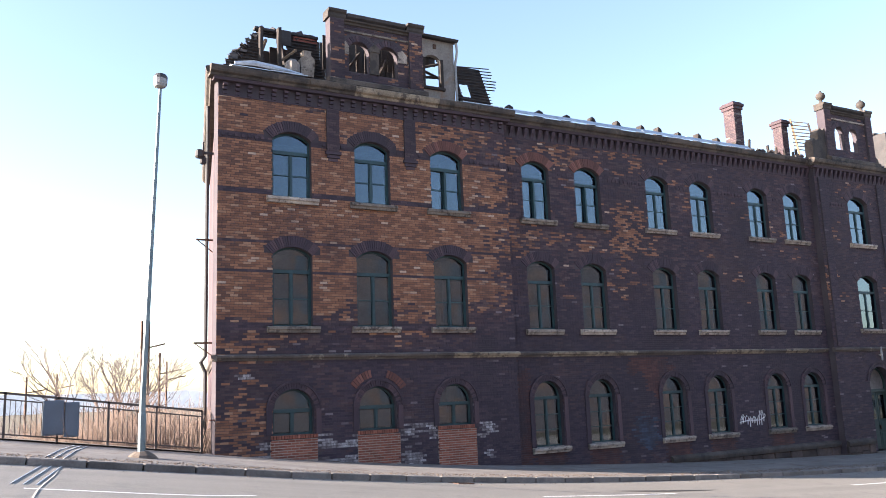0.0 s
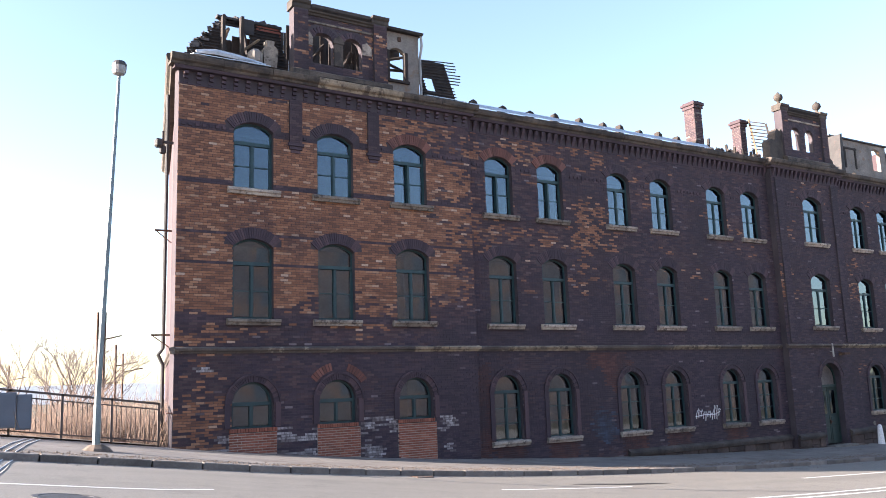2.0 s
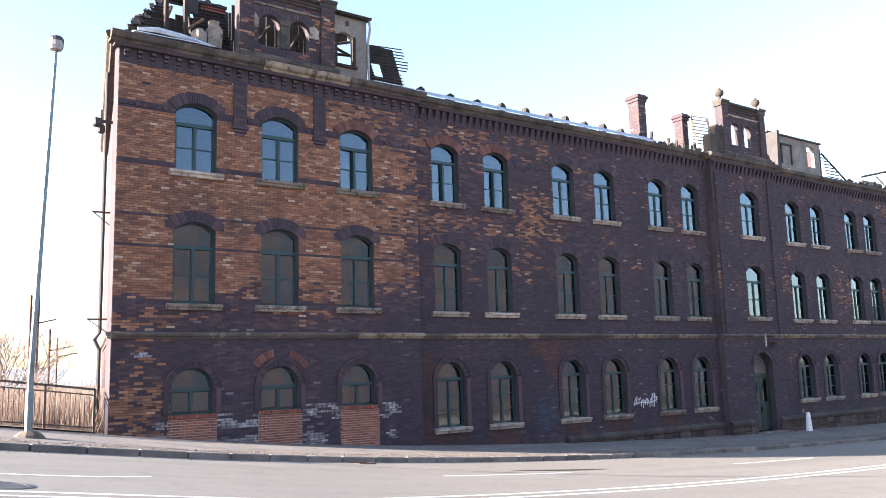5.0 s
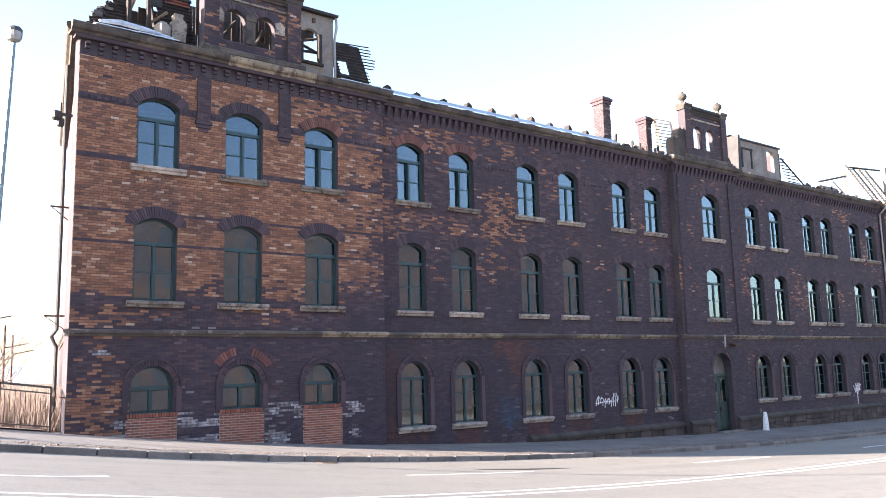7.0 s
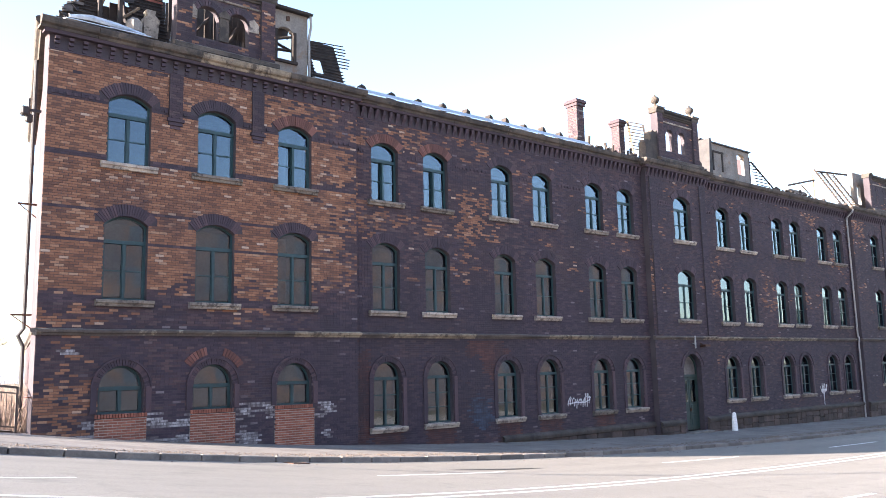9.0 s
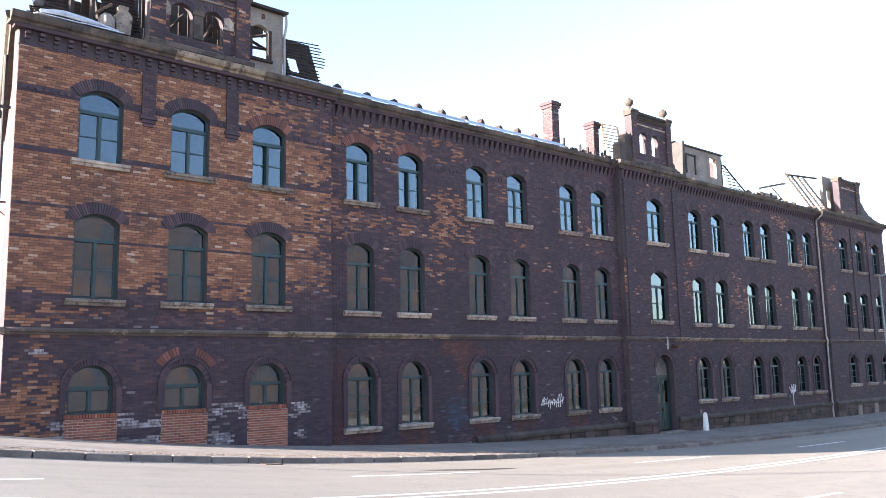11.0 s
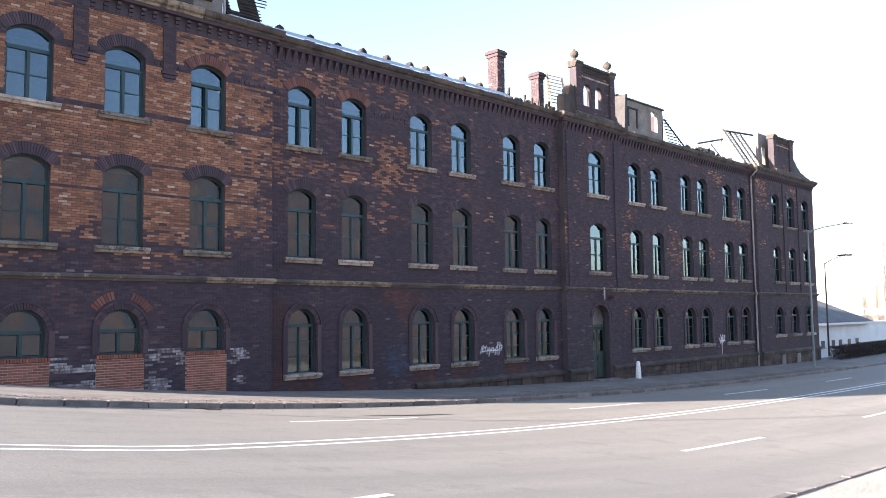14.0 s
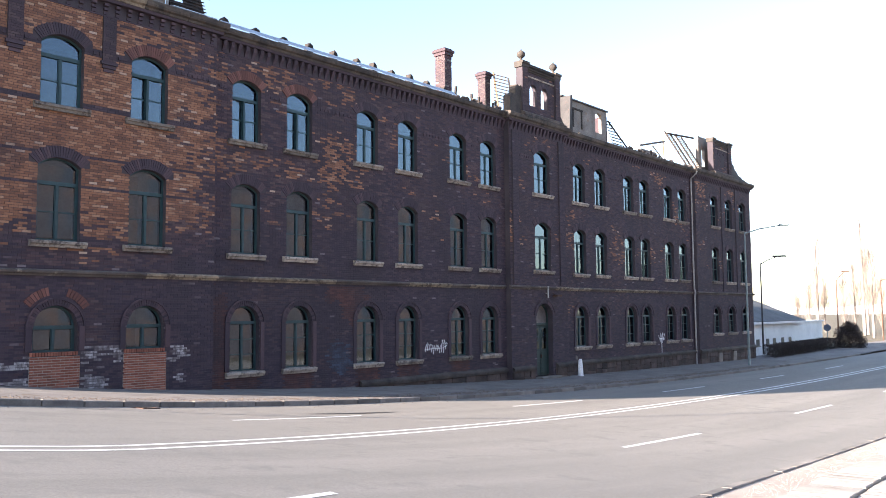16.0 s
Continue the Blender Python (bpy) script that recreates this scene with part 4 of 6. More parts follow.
def gable(x0, x1, top, y, wins, body_label, key, sides=(0.45, 0.45), bricks=True, blind=False):
    """A brick gable with paired arched lights, corner piers and a coping."""
    g = part("gable", wall_shape(x0, x1, y, [] if blind else wins, 11.25, top - 0.22, 0.24), M_MORTAR, building, body_label)
    s = Shape()
    for xa, xb, za, zb in courses(x0 + 0.004, x1 - 0.004, 11.28, top - 0.24, wins):
        r = rng.random()
        brick_face(s, xa, xb, za, zb, y, 0 if r < (0.14 if key == "a" else 0.04) else 1 if r < 0.7 else 2)
    tagged(part("brickwork", s, [M_TAN, M_BROWN, M_SOOTY], g), kind="stuff")
    for xa, xb in ((x0 - 0.06, x0 + sides[0]), (x1 - sides[1], x1 + 0.06)):
        p = part("pier", Shape().box(xa, xb, y - 0.11, y + 0.3, 11.29, top - 0.3), M_MORTAR, g)
        s = Shape()
        for ba, bb, za, zb in courses(xa, xb, 11.3, top - 0.32, []):
            brick_face(s, ba, bb, za, zb, y - 0.11, 0 if rng.random() < (0.2 if key == "a" else 0.06) else 1)
        tagged(part("brickwork", s, [M_TAN, M_BROWN], p), kind="stuff")
        cap = Shape().extrude([(y - 0.11, top - 0.30), (y - 0.14, top - 0.24), (y - 0.14, top - 0.14), (y - 0.20, top - 0.09), (y - 0.22, top), (y + 0.36, top + 0.02), (y + 0.36, top - 0.30)], xa - 0.07, xb + 0.07)
        part("pier_cap", cap, M_DARKSTONE, g, "blackened moulded stone pier cap")
    cop = Shape().extrude([(y - 0.02, top - 0.24), (y - 0.12, top - 0.16), (y - 0.15, top - 0.06), (y + 0.3, top - 0.03), (y + 0.3, top - 0.24)], x0 + sides[0] + 0.12, x1 - sides[1] - 0.12)
    part("coping", cop, M_SLATE, g, "dark coping of the gable")
    crown = Shape().extrude([(y + 0.02, top - 0.46), (y - 0.06, top - 0.44), (y - 0.08, top - 0.38), (y - 0.14, top - 0.35), (y - 0.16, top - 0.30), (y + 0.02, top - 0.28)], x0 + sides[0] + 0.01, x1 - sides[1] - 0.01)
    part("crown_moulding", crown, M_DARKSTONE, g, "blackened moulded stone under the coping")
    part("string_band", Shape().extrude([(y + 0.02, top - 0.72), (y - 0.05, top - 0.72), (y - 0.06, top - 0.66), (y + 0.02, top - 0.64)], x0 + sides[0], x1 - sides[1]), M_SILL, g, "pale stone band")
    foot = Shape().extrude([(y + 0.1, 11.27), (y - 0.3, 11.27), (y - 0.3, 11.42), (y - 0.14, 11.52), (y + 0.1, 11.54)], x0 - 0.15, x1 + 0.15)
    part("gable_foot", foot, M_STONE, g, "broken stone foot of the gable")
    for o in wins:
        s = Shape()
        for i in range(14):
            t0, t1 = -1.5 + 3.0 * i / 14, -1.5 + 3.0 * (i + 1) / 14 - 0.03
            pts = [(o.cx + r * math.sin(t), o.cz + r * math.cos(t)) for r, t in ((o.r, t0), (o.r + 0.22, t0), (o.r + 0.22, t1), (o.r, t1))]
            s.prism(pts, y - 0.03 + rng.uniform(-0.006, 0.006), y + 0.1)
        tagged(part("arch", s, M_DARK, g), kind="stuff")
    return g


ga = [Opening(4.30, 0.76, 11.88, 12.66, 13.04, 1), Opening(5.40, 0.72, 11.88, 12.68, 13.04, 1)]
gable_a = gable(3.66, 7.0, 14.06, FRONT, ga, "tall brick dormer gable with empty arched windows", "a")
col = Shape().box(5.07, 5.39, FRONT - 0.06, FRONT + 0.2, 11.88, 12.72).prism([(5.04, 12.72), (5.42, 12.72), (5.42, 12.86), (5.23, 13.02), (5.04, 12.86)], FRONT - 0.09, FRONT + 0.2)
part("window_column", col, M_STONE, gable_a, "stone column between the windows")
for xa, xb in ((4.06, 4.30), (6.13, 6.48)):
    part("springer_stone", Shape().prism([(xa, 12.5), (xb, 12.5), (xb, 12.8), ((xa + xb) / 2, 12.98), (xa, 12.9)], FRONT - 0.05, FRONT + 0.1), M_SILL, gable_a, "pale springer stone")

# charred boards left behind the gable
for x0, x1, za, zb, y in ((3.2, 9.0, 11.2, 14.4, 2.4), (3.9, 7.3, 12.4, 14.0, 1.2), (7.3, 9.2, 13.55, 14.6, 1.7)):
    x = x0
    while x < x1:
        w = rng.uniform(0.14, 0.28)
        if rng.random() < (0.93 if y > 2 else 0.72):
            lo = za + (rng.uniform(0, 0.35) if za > 12 else 0) + (2.7 if y > 2 and x > 7.7 else 0)
            part("charred_board", Shape().box(x, x + w - 0.015, y, y + 0.03, lo, zb - rng.uniform(0, 0.35)), M_CHAR, building)
        x += w
for pts in (((4.1, 0.9, 11.6), (5.3, 1.2, 13.3)), ((5.2, 0.7, 11.6), (6.6, 1.3, 13.4)), ((5.45, 0.6, 11.5), (6.15, 0.8, 13.0)), ((7.3, 0.9, 12.9), (8.6, 1.3, 13.5)), ((7.3, 1.3, 13.3), (8.6, 1.2, 12.8)), ((7.2, 0.8, 12.55), (8.7, 0.9, 12.75))):
    part("charred_beam", Shape().tube(pts, 0.06, 4), M_CHAR, building)

# dark panel added behind the gable to keep sky out of its windows
part("rear_slope", Shape().box(4.7, 7.75, 2.8, 2.9, 11.0, 15.1), M_CHAR, building, "dark panel added behind the gable to hide the sky")

# stucco dormer beside the gable
st = Opening(7.48, 0.66, 12.02, 13.15, 13.36, 1)
sw = wall_shape(7.08, 8.68, 0.40, [st], 11.3, 13.98, 0.18)
dormer = part("stucco_dormer", sw, M_STUCCO, building, "dormer wall with crumbling pale stucco")
part("dormer_frame", Shape().box(7.40, 7.49, 0.34, 0.46, 12.0, 13.2).box(8.13, 8.22, 0.34, 0.46, 12.0, 13.2).box(7.36, 8.26, 0.30, 0.5, 11.94, 12.04), M_CHAR, dormer)
part("dormer_eave", Shape().extrude([(0.2, 13.98), (0.16, 14.06), (1.6, 14.2), (1.6, 14.1)], 6.95, 8.78), M_SLATE, dormer)
part("dormer_pipe", Shape().tube([(8.74, 0.3, 14.05), (8.76, 0.28, 13.6), (8.70, 0.34, 13.1), (8.72, 0.34, 11.5)], 0.045, 6), M_PIPE, dormer)
part("dormer_patch", Shape().prism([(7.09, 11.5), (7.36, 11.6), (7.3, 12.3), (7.42, 13.0), (7.2, 13.5), (7.09, 13.6)], 0.375, 0.41), M_BROWN, dormer, "bare brick where stucco has fallen")
part("dormer_hook", Shape().box(7.86, 7.98, 0.36, 0.42, 13.62, 13.8), M_RUST, dormer)


# mansard slopes with slates, laths and rafters
def on_slope(x, u):
    return Vector((x, 0.12 + 0.85 * u, 11.32 + 2.12 * u))


slope_tilt = math.atan2(2.12, 0.85)
slate_mesh = Shape().chamfer(-0.125, 0.125, -0.1, 0.1, -0.007, 0.007, 0.003).mesh("slate", M_SLATE)


def mansard(x0, x1, hole, left_hip=False, right_hip=False, keep=0.85, ragged=0.15):
    m = part("mansard", Shape().box(x0, x1, 0.16, 0.30, 11.28, 11.42), M_CHAR, building, "charred mansard slope with broken slates")
    x = x0 + 0.1
    while x < x1:
        top = 1.0 if not left_hip else min(1.0, max(0.05, (x - x0) / 1.5))
        top = top if not right_hip else min(top, max(0.05, (x1 - x) / 1.3))
        part("rafter", Shape().tube([on_slope(x, 0) + Vector((0, 0.16, 0)), on_slope(x, top) + Vector((0, 0.16, 0))], 0.06, 4), M_CHAR, m)
        x += 0.72
    ub = 0.03
    while ub < 0.98:
        xa = x0 + (1.5 * ub if left_hip else 0) + 0.05
        xb = x1 - (1.3 * ub if right_hip else 0) - 0.05
        spans = [(xa, xb)]
        if hole and hole[2] < ub < hole[3]:
            spans = [(xa, hole[0]), (hole[1], xb)]
        for sa, sb in spans:
            sa = sa + (rng.uniform(-0.12, 0.08) if left_hip else 0)
            if sb - sa > 0.1 and rng.random() < 0.97:
                p0, p1 = on_slope(sa, ub) + Vector((0, 0.07, 0)), on_slope(sb, ub + 0.055) + Vector((0, 0.07, 0))
                part("roof_board", Shape().add([(p0.x, p0.y, p0.z), (p1.x, p0.y, p0.z), (p1.x, p1.y, p1.z), (p0.x, p1.y, p1.z), (p0.x, p0.y + 0.03, p0.z), (p1.x, p0.y + 0.03, p0.z), (p1.x, p1.y + 0.03, p1.z), (p0.x, p1.y + 0.03, p1.z)],
                                               [(0, 1, 2, 3), (7, 6, 5, 4), (0, 4, 5, 1), (2, 6, 7, 3), (0, 3, 7, 4), (1, 5, 6, 2)]), M_CHAR, m)
        ub += 0.06
    u = 0.06
    row = 0
    while u < 1.0:
        xa = x0 + (1.5 * u if left_hip else 0)
        xb = x1 - (1.3 * u if right_hip else 0)
        out = 0.25 + rng.uniform(0, 0.18) if (not left_hip and not right_hip and u > 0.4) else 0
        runs = [(xa, xb + out)]
        if hole and hole[2] < u < hole[3]:
            runs = [(xa, hole[0]), (hole[1], xb + out)]
        for la, lb in runs:
            if lb - la > 0.08:
                part("lath", Shape().tube([on_slope(la, u) + Vector((0, 0.03, 0)), on_slope(lb, u) + Vector((0, 0.03, 0))], 0.022, 4), M_CHAR, m)
        x = xa + (row % 2) * 0.12
        while x < xb - 0.1:
            inside = hole and hole[0] < x < hole[1] and hole[2] < u < hole[3]
            if not inside and rng.random() < keep - ragged * u:
                sl = part("slate", slate_mesh, None, m)
                sl.matrix_local = Matrix.Translation(on_slope(x + 0.125, u)) @ Matrix.Rotation(slope_tilt + rng.uniform(0.03, 0.12), 4, "X") @ Matrix.Rotation(rng.uniform(-0.06, 0.06), 4, "Z")
            x += 0.255
        u += 0.068
        row += 1
    return m


mansard(0.05, 3.6, (1.6, 2.45, 0.3, 0.82), left_hip=True, keep=0.97, ragged=0.05)
mansard(8.78, 10.15, (8.98, 9.35, 0.24, 0.52), keep=0.98, ragged=0.25)
hip = [(54.9, 13.6), (55.15, 13.45), (55.2, 13.1), (55.4, 12.95), (55.45, 12.6), (55.7, 12.45), (55.85, 12.15), (56.2, 12.0), (56.4, 11.8), (56.9, 11.72), (57.2, 11.58), (57.8, 11.5), (58.25, 11.4), (58.25, 11.27), (54.9, 11.27)]
part("hip_slope", Shape().prism(hip, -0.05, 0.5), M_SLATE, building, "ragged slate hip of the far bay")
for i in range(46):
    u = rng.random()
    x, k = (0.1 + 1.5 * u + rng.uniform(-0.12, 0.2), u) if i < 26 else (rng.uniform(1.6, 3.55), 0.99)
    r = rng.uniform(0.05, 0.15)
    m = Matrix.Translation(on_slope(x, k) + Vector((0, 0.05, rng.uniform(-0.04, 0.10)))) @ Euler((rng.uniform(0.4, 1.6), rng.uniform(-0.9, 0.9), rng.uniform(-0.6, 0.6))).to_matrix().to_4x4()
    part("torn_slate", Shape().add([tuple(m @ Vector(q)) for q in ((-r, -r * 0.7, 0), (r * 0.8, -r, 0), (r, r * 0.6, 0), (-r * 0.5, r, 0), (-r, -r * 0.7, 0.014), (r * 0.8, -r, 0.014), (r, r * 0.6, 0.014), (-r * 0.5, r, 0.014))],
                                   [(3, 2, 1, 0), (4, 5, 6, 7), (0, 1, 5, 4), (1, 2, 6, 5), (2, 3, 7, 6), (3, 0, 4, 7)]), M_SLATE, building, "torn burnt slate on the roof edge")
# torn dormer opening in the left slope
for sh, mt, lb in ((Shape().box(1.42, 1.52, 0.3, 0.5, 11.6, 13.2), M_CHAR, "charred timber post"), (Shape().box(2.02, 2.12, 0.3, 0.5, 11.6, 13.3), M_CHAR, ""),
                   (Shape().tube([(1.3, 0.5, 11.7), (1.75, 0.8, 13.0)], 0.06, 4), M_TIMBER, ""), (Shape().tube([(2.1, 0.5, 12.1), (2.75, 0.7, 12.75)], 0.05, 4), M_TIMBER, ""),
                   (Shape().box(2.1, 2.6, 0.75, 0.8, 12.9, 13.45), M_SLATE, "grey plaster sheet"), (Shape().box(2.0, 3.6, 1.2, 1.25, 11.3, 12.95), M_CHAR, ""),
                   (Shape().prism([(2.72, 11.55), (3.15, 11.55), (3.2, 12.2), (3.05, 12.35), (3.08, 12.5), (2.78, 12.5), (2.82, 12.3), (2.70, 12.2)], 0.1, 0.4), M_SILL, "broken yellow plaster pier"),
                   (Shape().chamfer(2.2, 2.66, -0.05, 0.4, 11.5, 12.1, 0.14), M_STUCCO, "lump of fallen masonry"),
                   (Shape().box(1.40, 2.08, 1.3, 1.35, 11.4, 12.82), M_CHAR, ""), (Shape().box(2.75, 3.6, 0.95, 1.0, 12.75, 13.45), M_ROOFTILE, "scorched red boards")):
    part("roof_debris", sh, mt, building, lb or "charred roof timber")
for i in range(9):
    x = 1.55 + 0.24 * i
    part("ridge_slate", Shape().chamfer(x - 0.14, x + 0.16, 0.9, 1.12, 13.40, 13.47 + rng.uniform(0, 0.06), 0.02), M_SLATE, building)

# sheet-metal flashing along the eaves
for x0, x1, ya, za, yb, zb in ((0.35, 2.75, -0.42, 11.31, 0.1, 11.50), (8.55, 10.15, -0.35, 11.31, 0.12, 11.46), (10.5, 22.6, -0.12, 11.29, 0.06, 11.50)):
    x = x0
    while x < x1 - 0.05:
        w = min(1.2, x1 - x)
        dz = rng.uniform(-0.012, 0.012)
        f = Shape().extrude([(ya, za + dz), (ya, za + 0.03 + dz), (yb, zb + dz), (yb + 0.02, zb - 0.03 + dz)], x + 0.003, x + w + 0.01)
        part("zinc_sheet", f, M_ZINC, building, "bent zinc eaves flashing")
        x += w
fl = Shape().tube([(0.5, -0.1, 11.55), (1.1, -0.15, 11.62), (1.9, -0.12, 11.58), (2.7, -0.1, 11.50)], [0.05, 0.09, 0.08, 0.03], 7)
part("rolled_zinc", fl, M_ZINC, building, "crumpled roll of zinc sheet")
x = 10.75
while x < 22.4:
    h = rng.uniform(0.12, 0.24)
    part("rafter_stub", Shape().prism([(x, 11.5), (x + 0.3, 11.5), (x + 0.22, 11.62 + h * 0.6), (x + 0.08, 11.62 + h)], 0.35, 0.65), M_CHAR, building)
    x += rng.uniform(0.8, 1.25)


def rubble(x0, x1, y0, y1, z, n, big, mat):
    for _ in range(n):
        x, y, r = rng.uniform(x0, x1), rng.uniform(y0, y1), rng.uniform(0.06, big)
        m = Matrix.Translation((x, y, z + r * 0.35)) @ Euler((rng.uniform(-1, 1), rng.uniform(-1, 1), rng.uniform(0, 3))).to_matrix().to_4x4()
        part("rubble", Shape().box(-r, r, -r * 0.7, r * 0.7, -r * 0.5, r * 0.5, m=m), mat, building)


rubble(22.4, 26.8, -0.1, 0.5, 11.28, 34, 0.16, M_STONE)
rubble(22.4, 26.8, 0.0, 0.6, 11.3, 14, 0.2, M_RUBBLE)
rubble(38.5, 48.3, -0.1, 0.6, 11.28, 60, 0.16, M_STONE)
rubble(31.9, 33.6, -0.1, 0.5, 11.28, 10, 0.15, M_STONE)
rubble(48.4, 53.4, -0.2, 0.4, 11.28, 24, 0.16, M_STONE)
for x in (22.9, 24.2, 24.7, 25.3, 25.9, 26.2, 42.5):
    part("rafter_stub", Shape().box(x, x + 0.08, 0.2, 0.3, 11.3, 11.6 + rng.uniform(0, 0.3), m=Matrix.Translation((x, 0, 11.3)) @ Matrix.Rotation(rng.uniform(-0.2, 0.2), 4, "Y") @ Matrix.Translation((-x, 0, -11.3))), M_CHAR, building)


# chimneys
def chimney(x, y, w, d, top, label):
    c = part("chimney", Shape().box(x, x + w, y, y + d, 10.95, top - 0.1), M_STUCCO, building, label)
    s = Shape()
    for yy in (y,):
        for xa, xb, za, zb in courses(x, x + w, 11.0, top - 0.35, []):
            if rng.random() < 0.9:
                brick_face(s, xa, xb, za, zb, yy, 0)
    row = 0
    z = 11.0
    while z < top - 0.35:
        yy = y + 0.004 - (row % 2) * 0.12
        while yy < y + d:
            a, b = max(y, yy), min(y + d, yy + 0.24)
            if b - a > 0.03 and rng.random() < 0.9:
                s.box(x - 0.012, x + 0.02, a, b, z, z + 0.064)
            yy += 0.25
        z += 0.075
        row += 1
    tagged(part("brickwork", s, [M_BROWN], c), kind="stuff")
    cap = Shape().box(x - 0.06, x + w + 0.06, y - 0.06, y + d + 0.06, top - 0.34, top - 0.2).box(x - 0.12, x + w + 0.12, y - 0.12, y + d + 0.12, top - 0.2, top - 0.07, c=0.02).box(x - 0.05, x + w + 0.05, y - 0.05, y + d + 0.05, top - 0.07, top, c=0.02)
    part("chimney_cap", cap, M_BROWN, c, "corbelled brick chimney cap")
    part("flue_hole", Shape().box(x + w * 0.35, x + w * 0.6, y - 0.07, y - 0.055, top - 0.31, top - 0.1 - 0.12), M_BLACK, c)
    return c


chimney(23.1, 1.0, 0.5, 0.6, 13.95, "leaning red brick chimney with crumbling plaster")
chimney(26.7, 1.2, 0.42, 0.5, 13.6, "broken red brick chimney stump")
for i in range(9):
    z = 13.45 - 0.17 * i
    part("lath", Shape().tube([(27.1, 0.95, z), (27.75 + 0.03 * i, 0.55, z - 0.12)], 0.025, 4), M_TIMBER, building)
part("rafter", Shape().tube([(27.15, 1.0, 13.6), (27.35, 0.8, 11.4)], 0.06, 4), M_TIMBER, building)
part("rafter", Shape().tube([(27.75, 0.5, 13.3), (28.0, 0.3, 11.4)], 0.06, 4), M_CHAR, building)

# middle gable with ball finials
gc = [Opening(28.70, 0.66, 11.95, 12.78, 13.1, 1), Opening(29.76, 0.66, 11.95, 12.78, 13.1, 1)]
gable_c = gable(28.0, 31.5, 14.12, FRONT, gc, "sooty brick gable with two empty arched lights", "c", sides=(0.42, 0.42))
ball = [(0.16, 0.0), (0.18, 0.05), (0.13, 0.09), (0.08, 0.14), (0.07, 0.22), (0.12, 0.25), (0.19, 0.31), (0.225, 0.41), (0.20, 0.52), (0.12, 0.59), (0.06, 0.62), (0.05, 0.68)]
for cx in (28.2, 31.3):
    part("ball_finial", Shape().lathe([(r, 14.12 + z) for r, z in ball], cx, FRONT + 0.15, 14), M_DARKSTONE, gable_c, "stone ball finial", smooth=True)
scroll = [(26.95, 11.3), (26.95, 12.15), (27.1, 12.3), (27.3, 12.2), (27.42, 12.35), (27.42, 12.6), (27.58, 12.85), (27.8, 12.75), (27.95, 12.9), (27.95, 11.3)]
part("scroll_stone", Shape().prism(scroll, FRONT - 0.02, FRONT + 0.4), M_DARKSTONE, gable_c, "broken stone scroll beside the gable")
scroll_r = [(31.3, 11.3), (31.3, 12.6), (31.45, 12.3), (31.6, 11.9), (31.9, 11.75), (32.0, 11.3)]
part("scroll_stone", Shape().prism(scroll_r, FRONT - 0.02, FRONT + 0.4), M_DARKSTONE, gable_c, "broken stone scroll beside the gable")

# stucco attic wall beyond the middle gable
so = [Opening(36.75, 0.72, 12.1, 13.2, 13.36, 1)]
attic = part("attic_wall", wall_shape(33.45, 38.05, 0.95, so, 11.2, 13.55, 0.2), M_STUCCO, building, "burnt attic wall with stained stucco")
part("attic_coping", Shape().extrude([(0.85, 13.55), (0.85, 13.63), (1.6, 13.66), (1.6, 13.55)], 33.3, 38.15), M_SLATE, attic)
part("blind_window", Shape().box(34.35, 35.35, 0.90, 0.96, 13.05, 13.15).box(34.4, 34.5, 0.91, 0.96, 12.0, 13.05).box(35.2, 35.3, 0.91, 0.96, 12.0, 13.05), M_CHAR, attic)
part("attic_end", Shape().prism([(33.2, 11.3), (33.5, 11.3), (33.5, 13.55), (33.35, 13.5)], 0.3, 1.3), M_SLATE, attic)
part("attic_side", Shape().box(38.0, 38.12, 0.95, 2.2, 11.3, 13.3), M_BROWN, attic)
for i in range(8):
    u = i / 8
    part("lath", Shape().tube([(38.05, 1.0 - 0.5 * u, 13.0 - 1.6 * u), (38.5 + 0.9 * u, 0.9 - 0.5 * u, 13.0 - 1.65 * u)], 0.03, 4), M_CHAR, building)
part("rafter", Shape().tube([(38.3, 1.0, 13.1), (39.5, 0.3, 11.4)], 0.06, 4), M_CHAR, building)

# far bay: open rafters, red tile strips, plastered dormer and gable
tile = Shape().chamfer(-0.13, 0.13, -0.11, 0.11, -0.012, 0.012, 0.005).mesh("roof_tile", M_ROOFTILE)
def lean(x, u):
    return Vector((x, 0.25 + 1.6 * u, 11.45 + 2.7 * u))


lean_tilt = math.atan2(2.7, 1.6)
for xa, xb, keep in ((48.0, 48.95, 0.97), (50.0, 51.2, 0.86)):
    for x in (xa, xb):
        part("rafter", Shape().tube([lean(x, 0), lean(x, 1.0)], 0.07, 4), M_CHAR, building, "charred leaning rafter")
    n = max(1, round((xb - xa) / 0.27))
    for i in range(15):
        u = (i + 0.5) / 15
        part("lath", Shape().tube([lean(xa - 0.1, u), lean(xb + 0.15, u)], 0.03, 4), M_TIMBER, building)
        for k in range(n):
            if rng.random() > keep:
                continue
            t = part("roof_tile", tile, None, building, "red clay roof tile")
            t.matrix_local = Matrix.Translation(lean(xa + (xb - xa) * (k + 0.5) / n, u) + Vector((0, -0.085, 0.035))) @ Matrix.Rotation(lean_tilt + 0.08, 4, "X")
part("partition", Shape().box(45.6, 48.2, 2.6, 2.75, 11.3, 12.7), M_STUCCO, building, "sunlit attic partition")
part("timber_frame", Shape().tube([(42.3, 0.9, 12.15), (45.8, 0.9, 12.95)], 0.06, 4), M_CHAR, building)
part("timber_frame", Shape().tube([(45.6, 0.9, 13.3), (45.7, 0.9, 11.4)], 0.06, 4), M_TIMBER, building)
part("timber_frame", Shape().tube([(44.0, 0.9, 12.4), (45.6, 0.9, 11.6)], 0.05, 4), M_TIMBER, building)
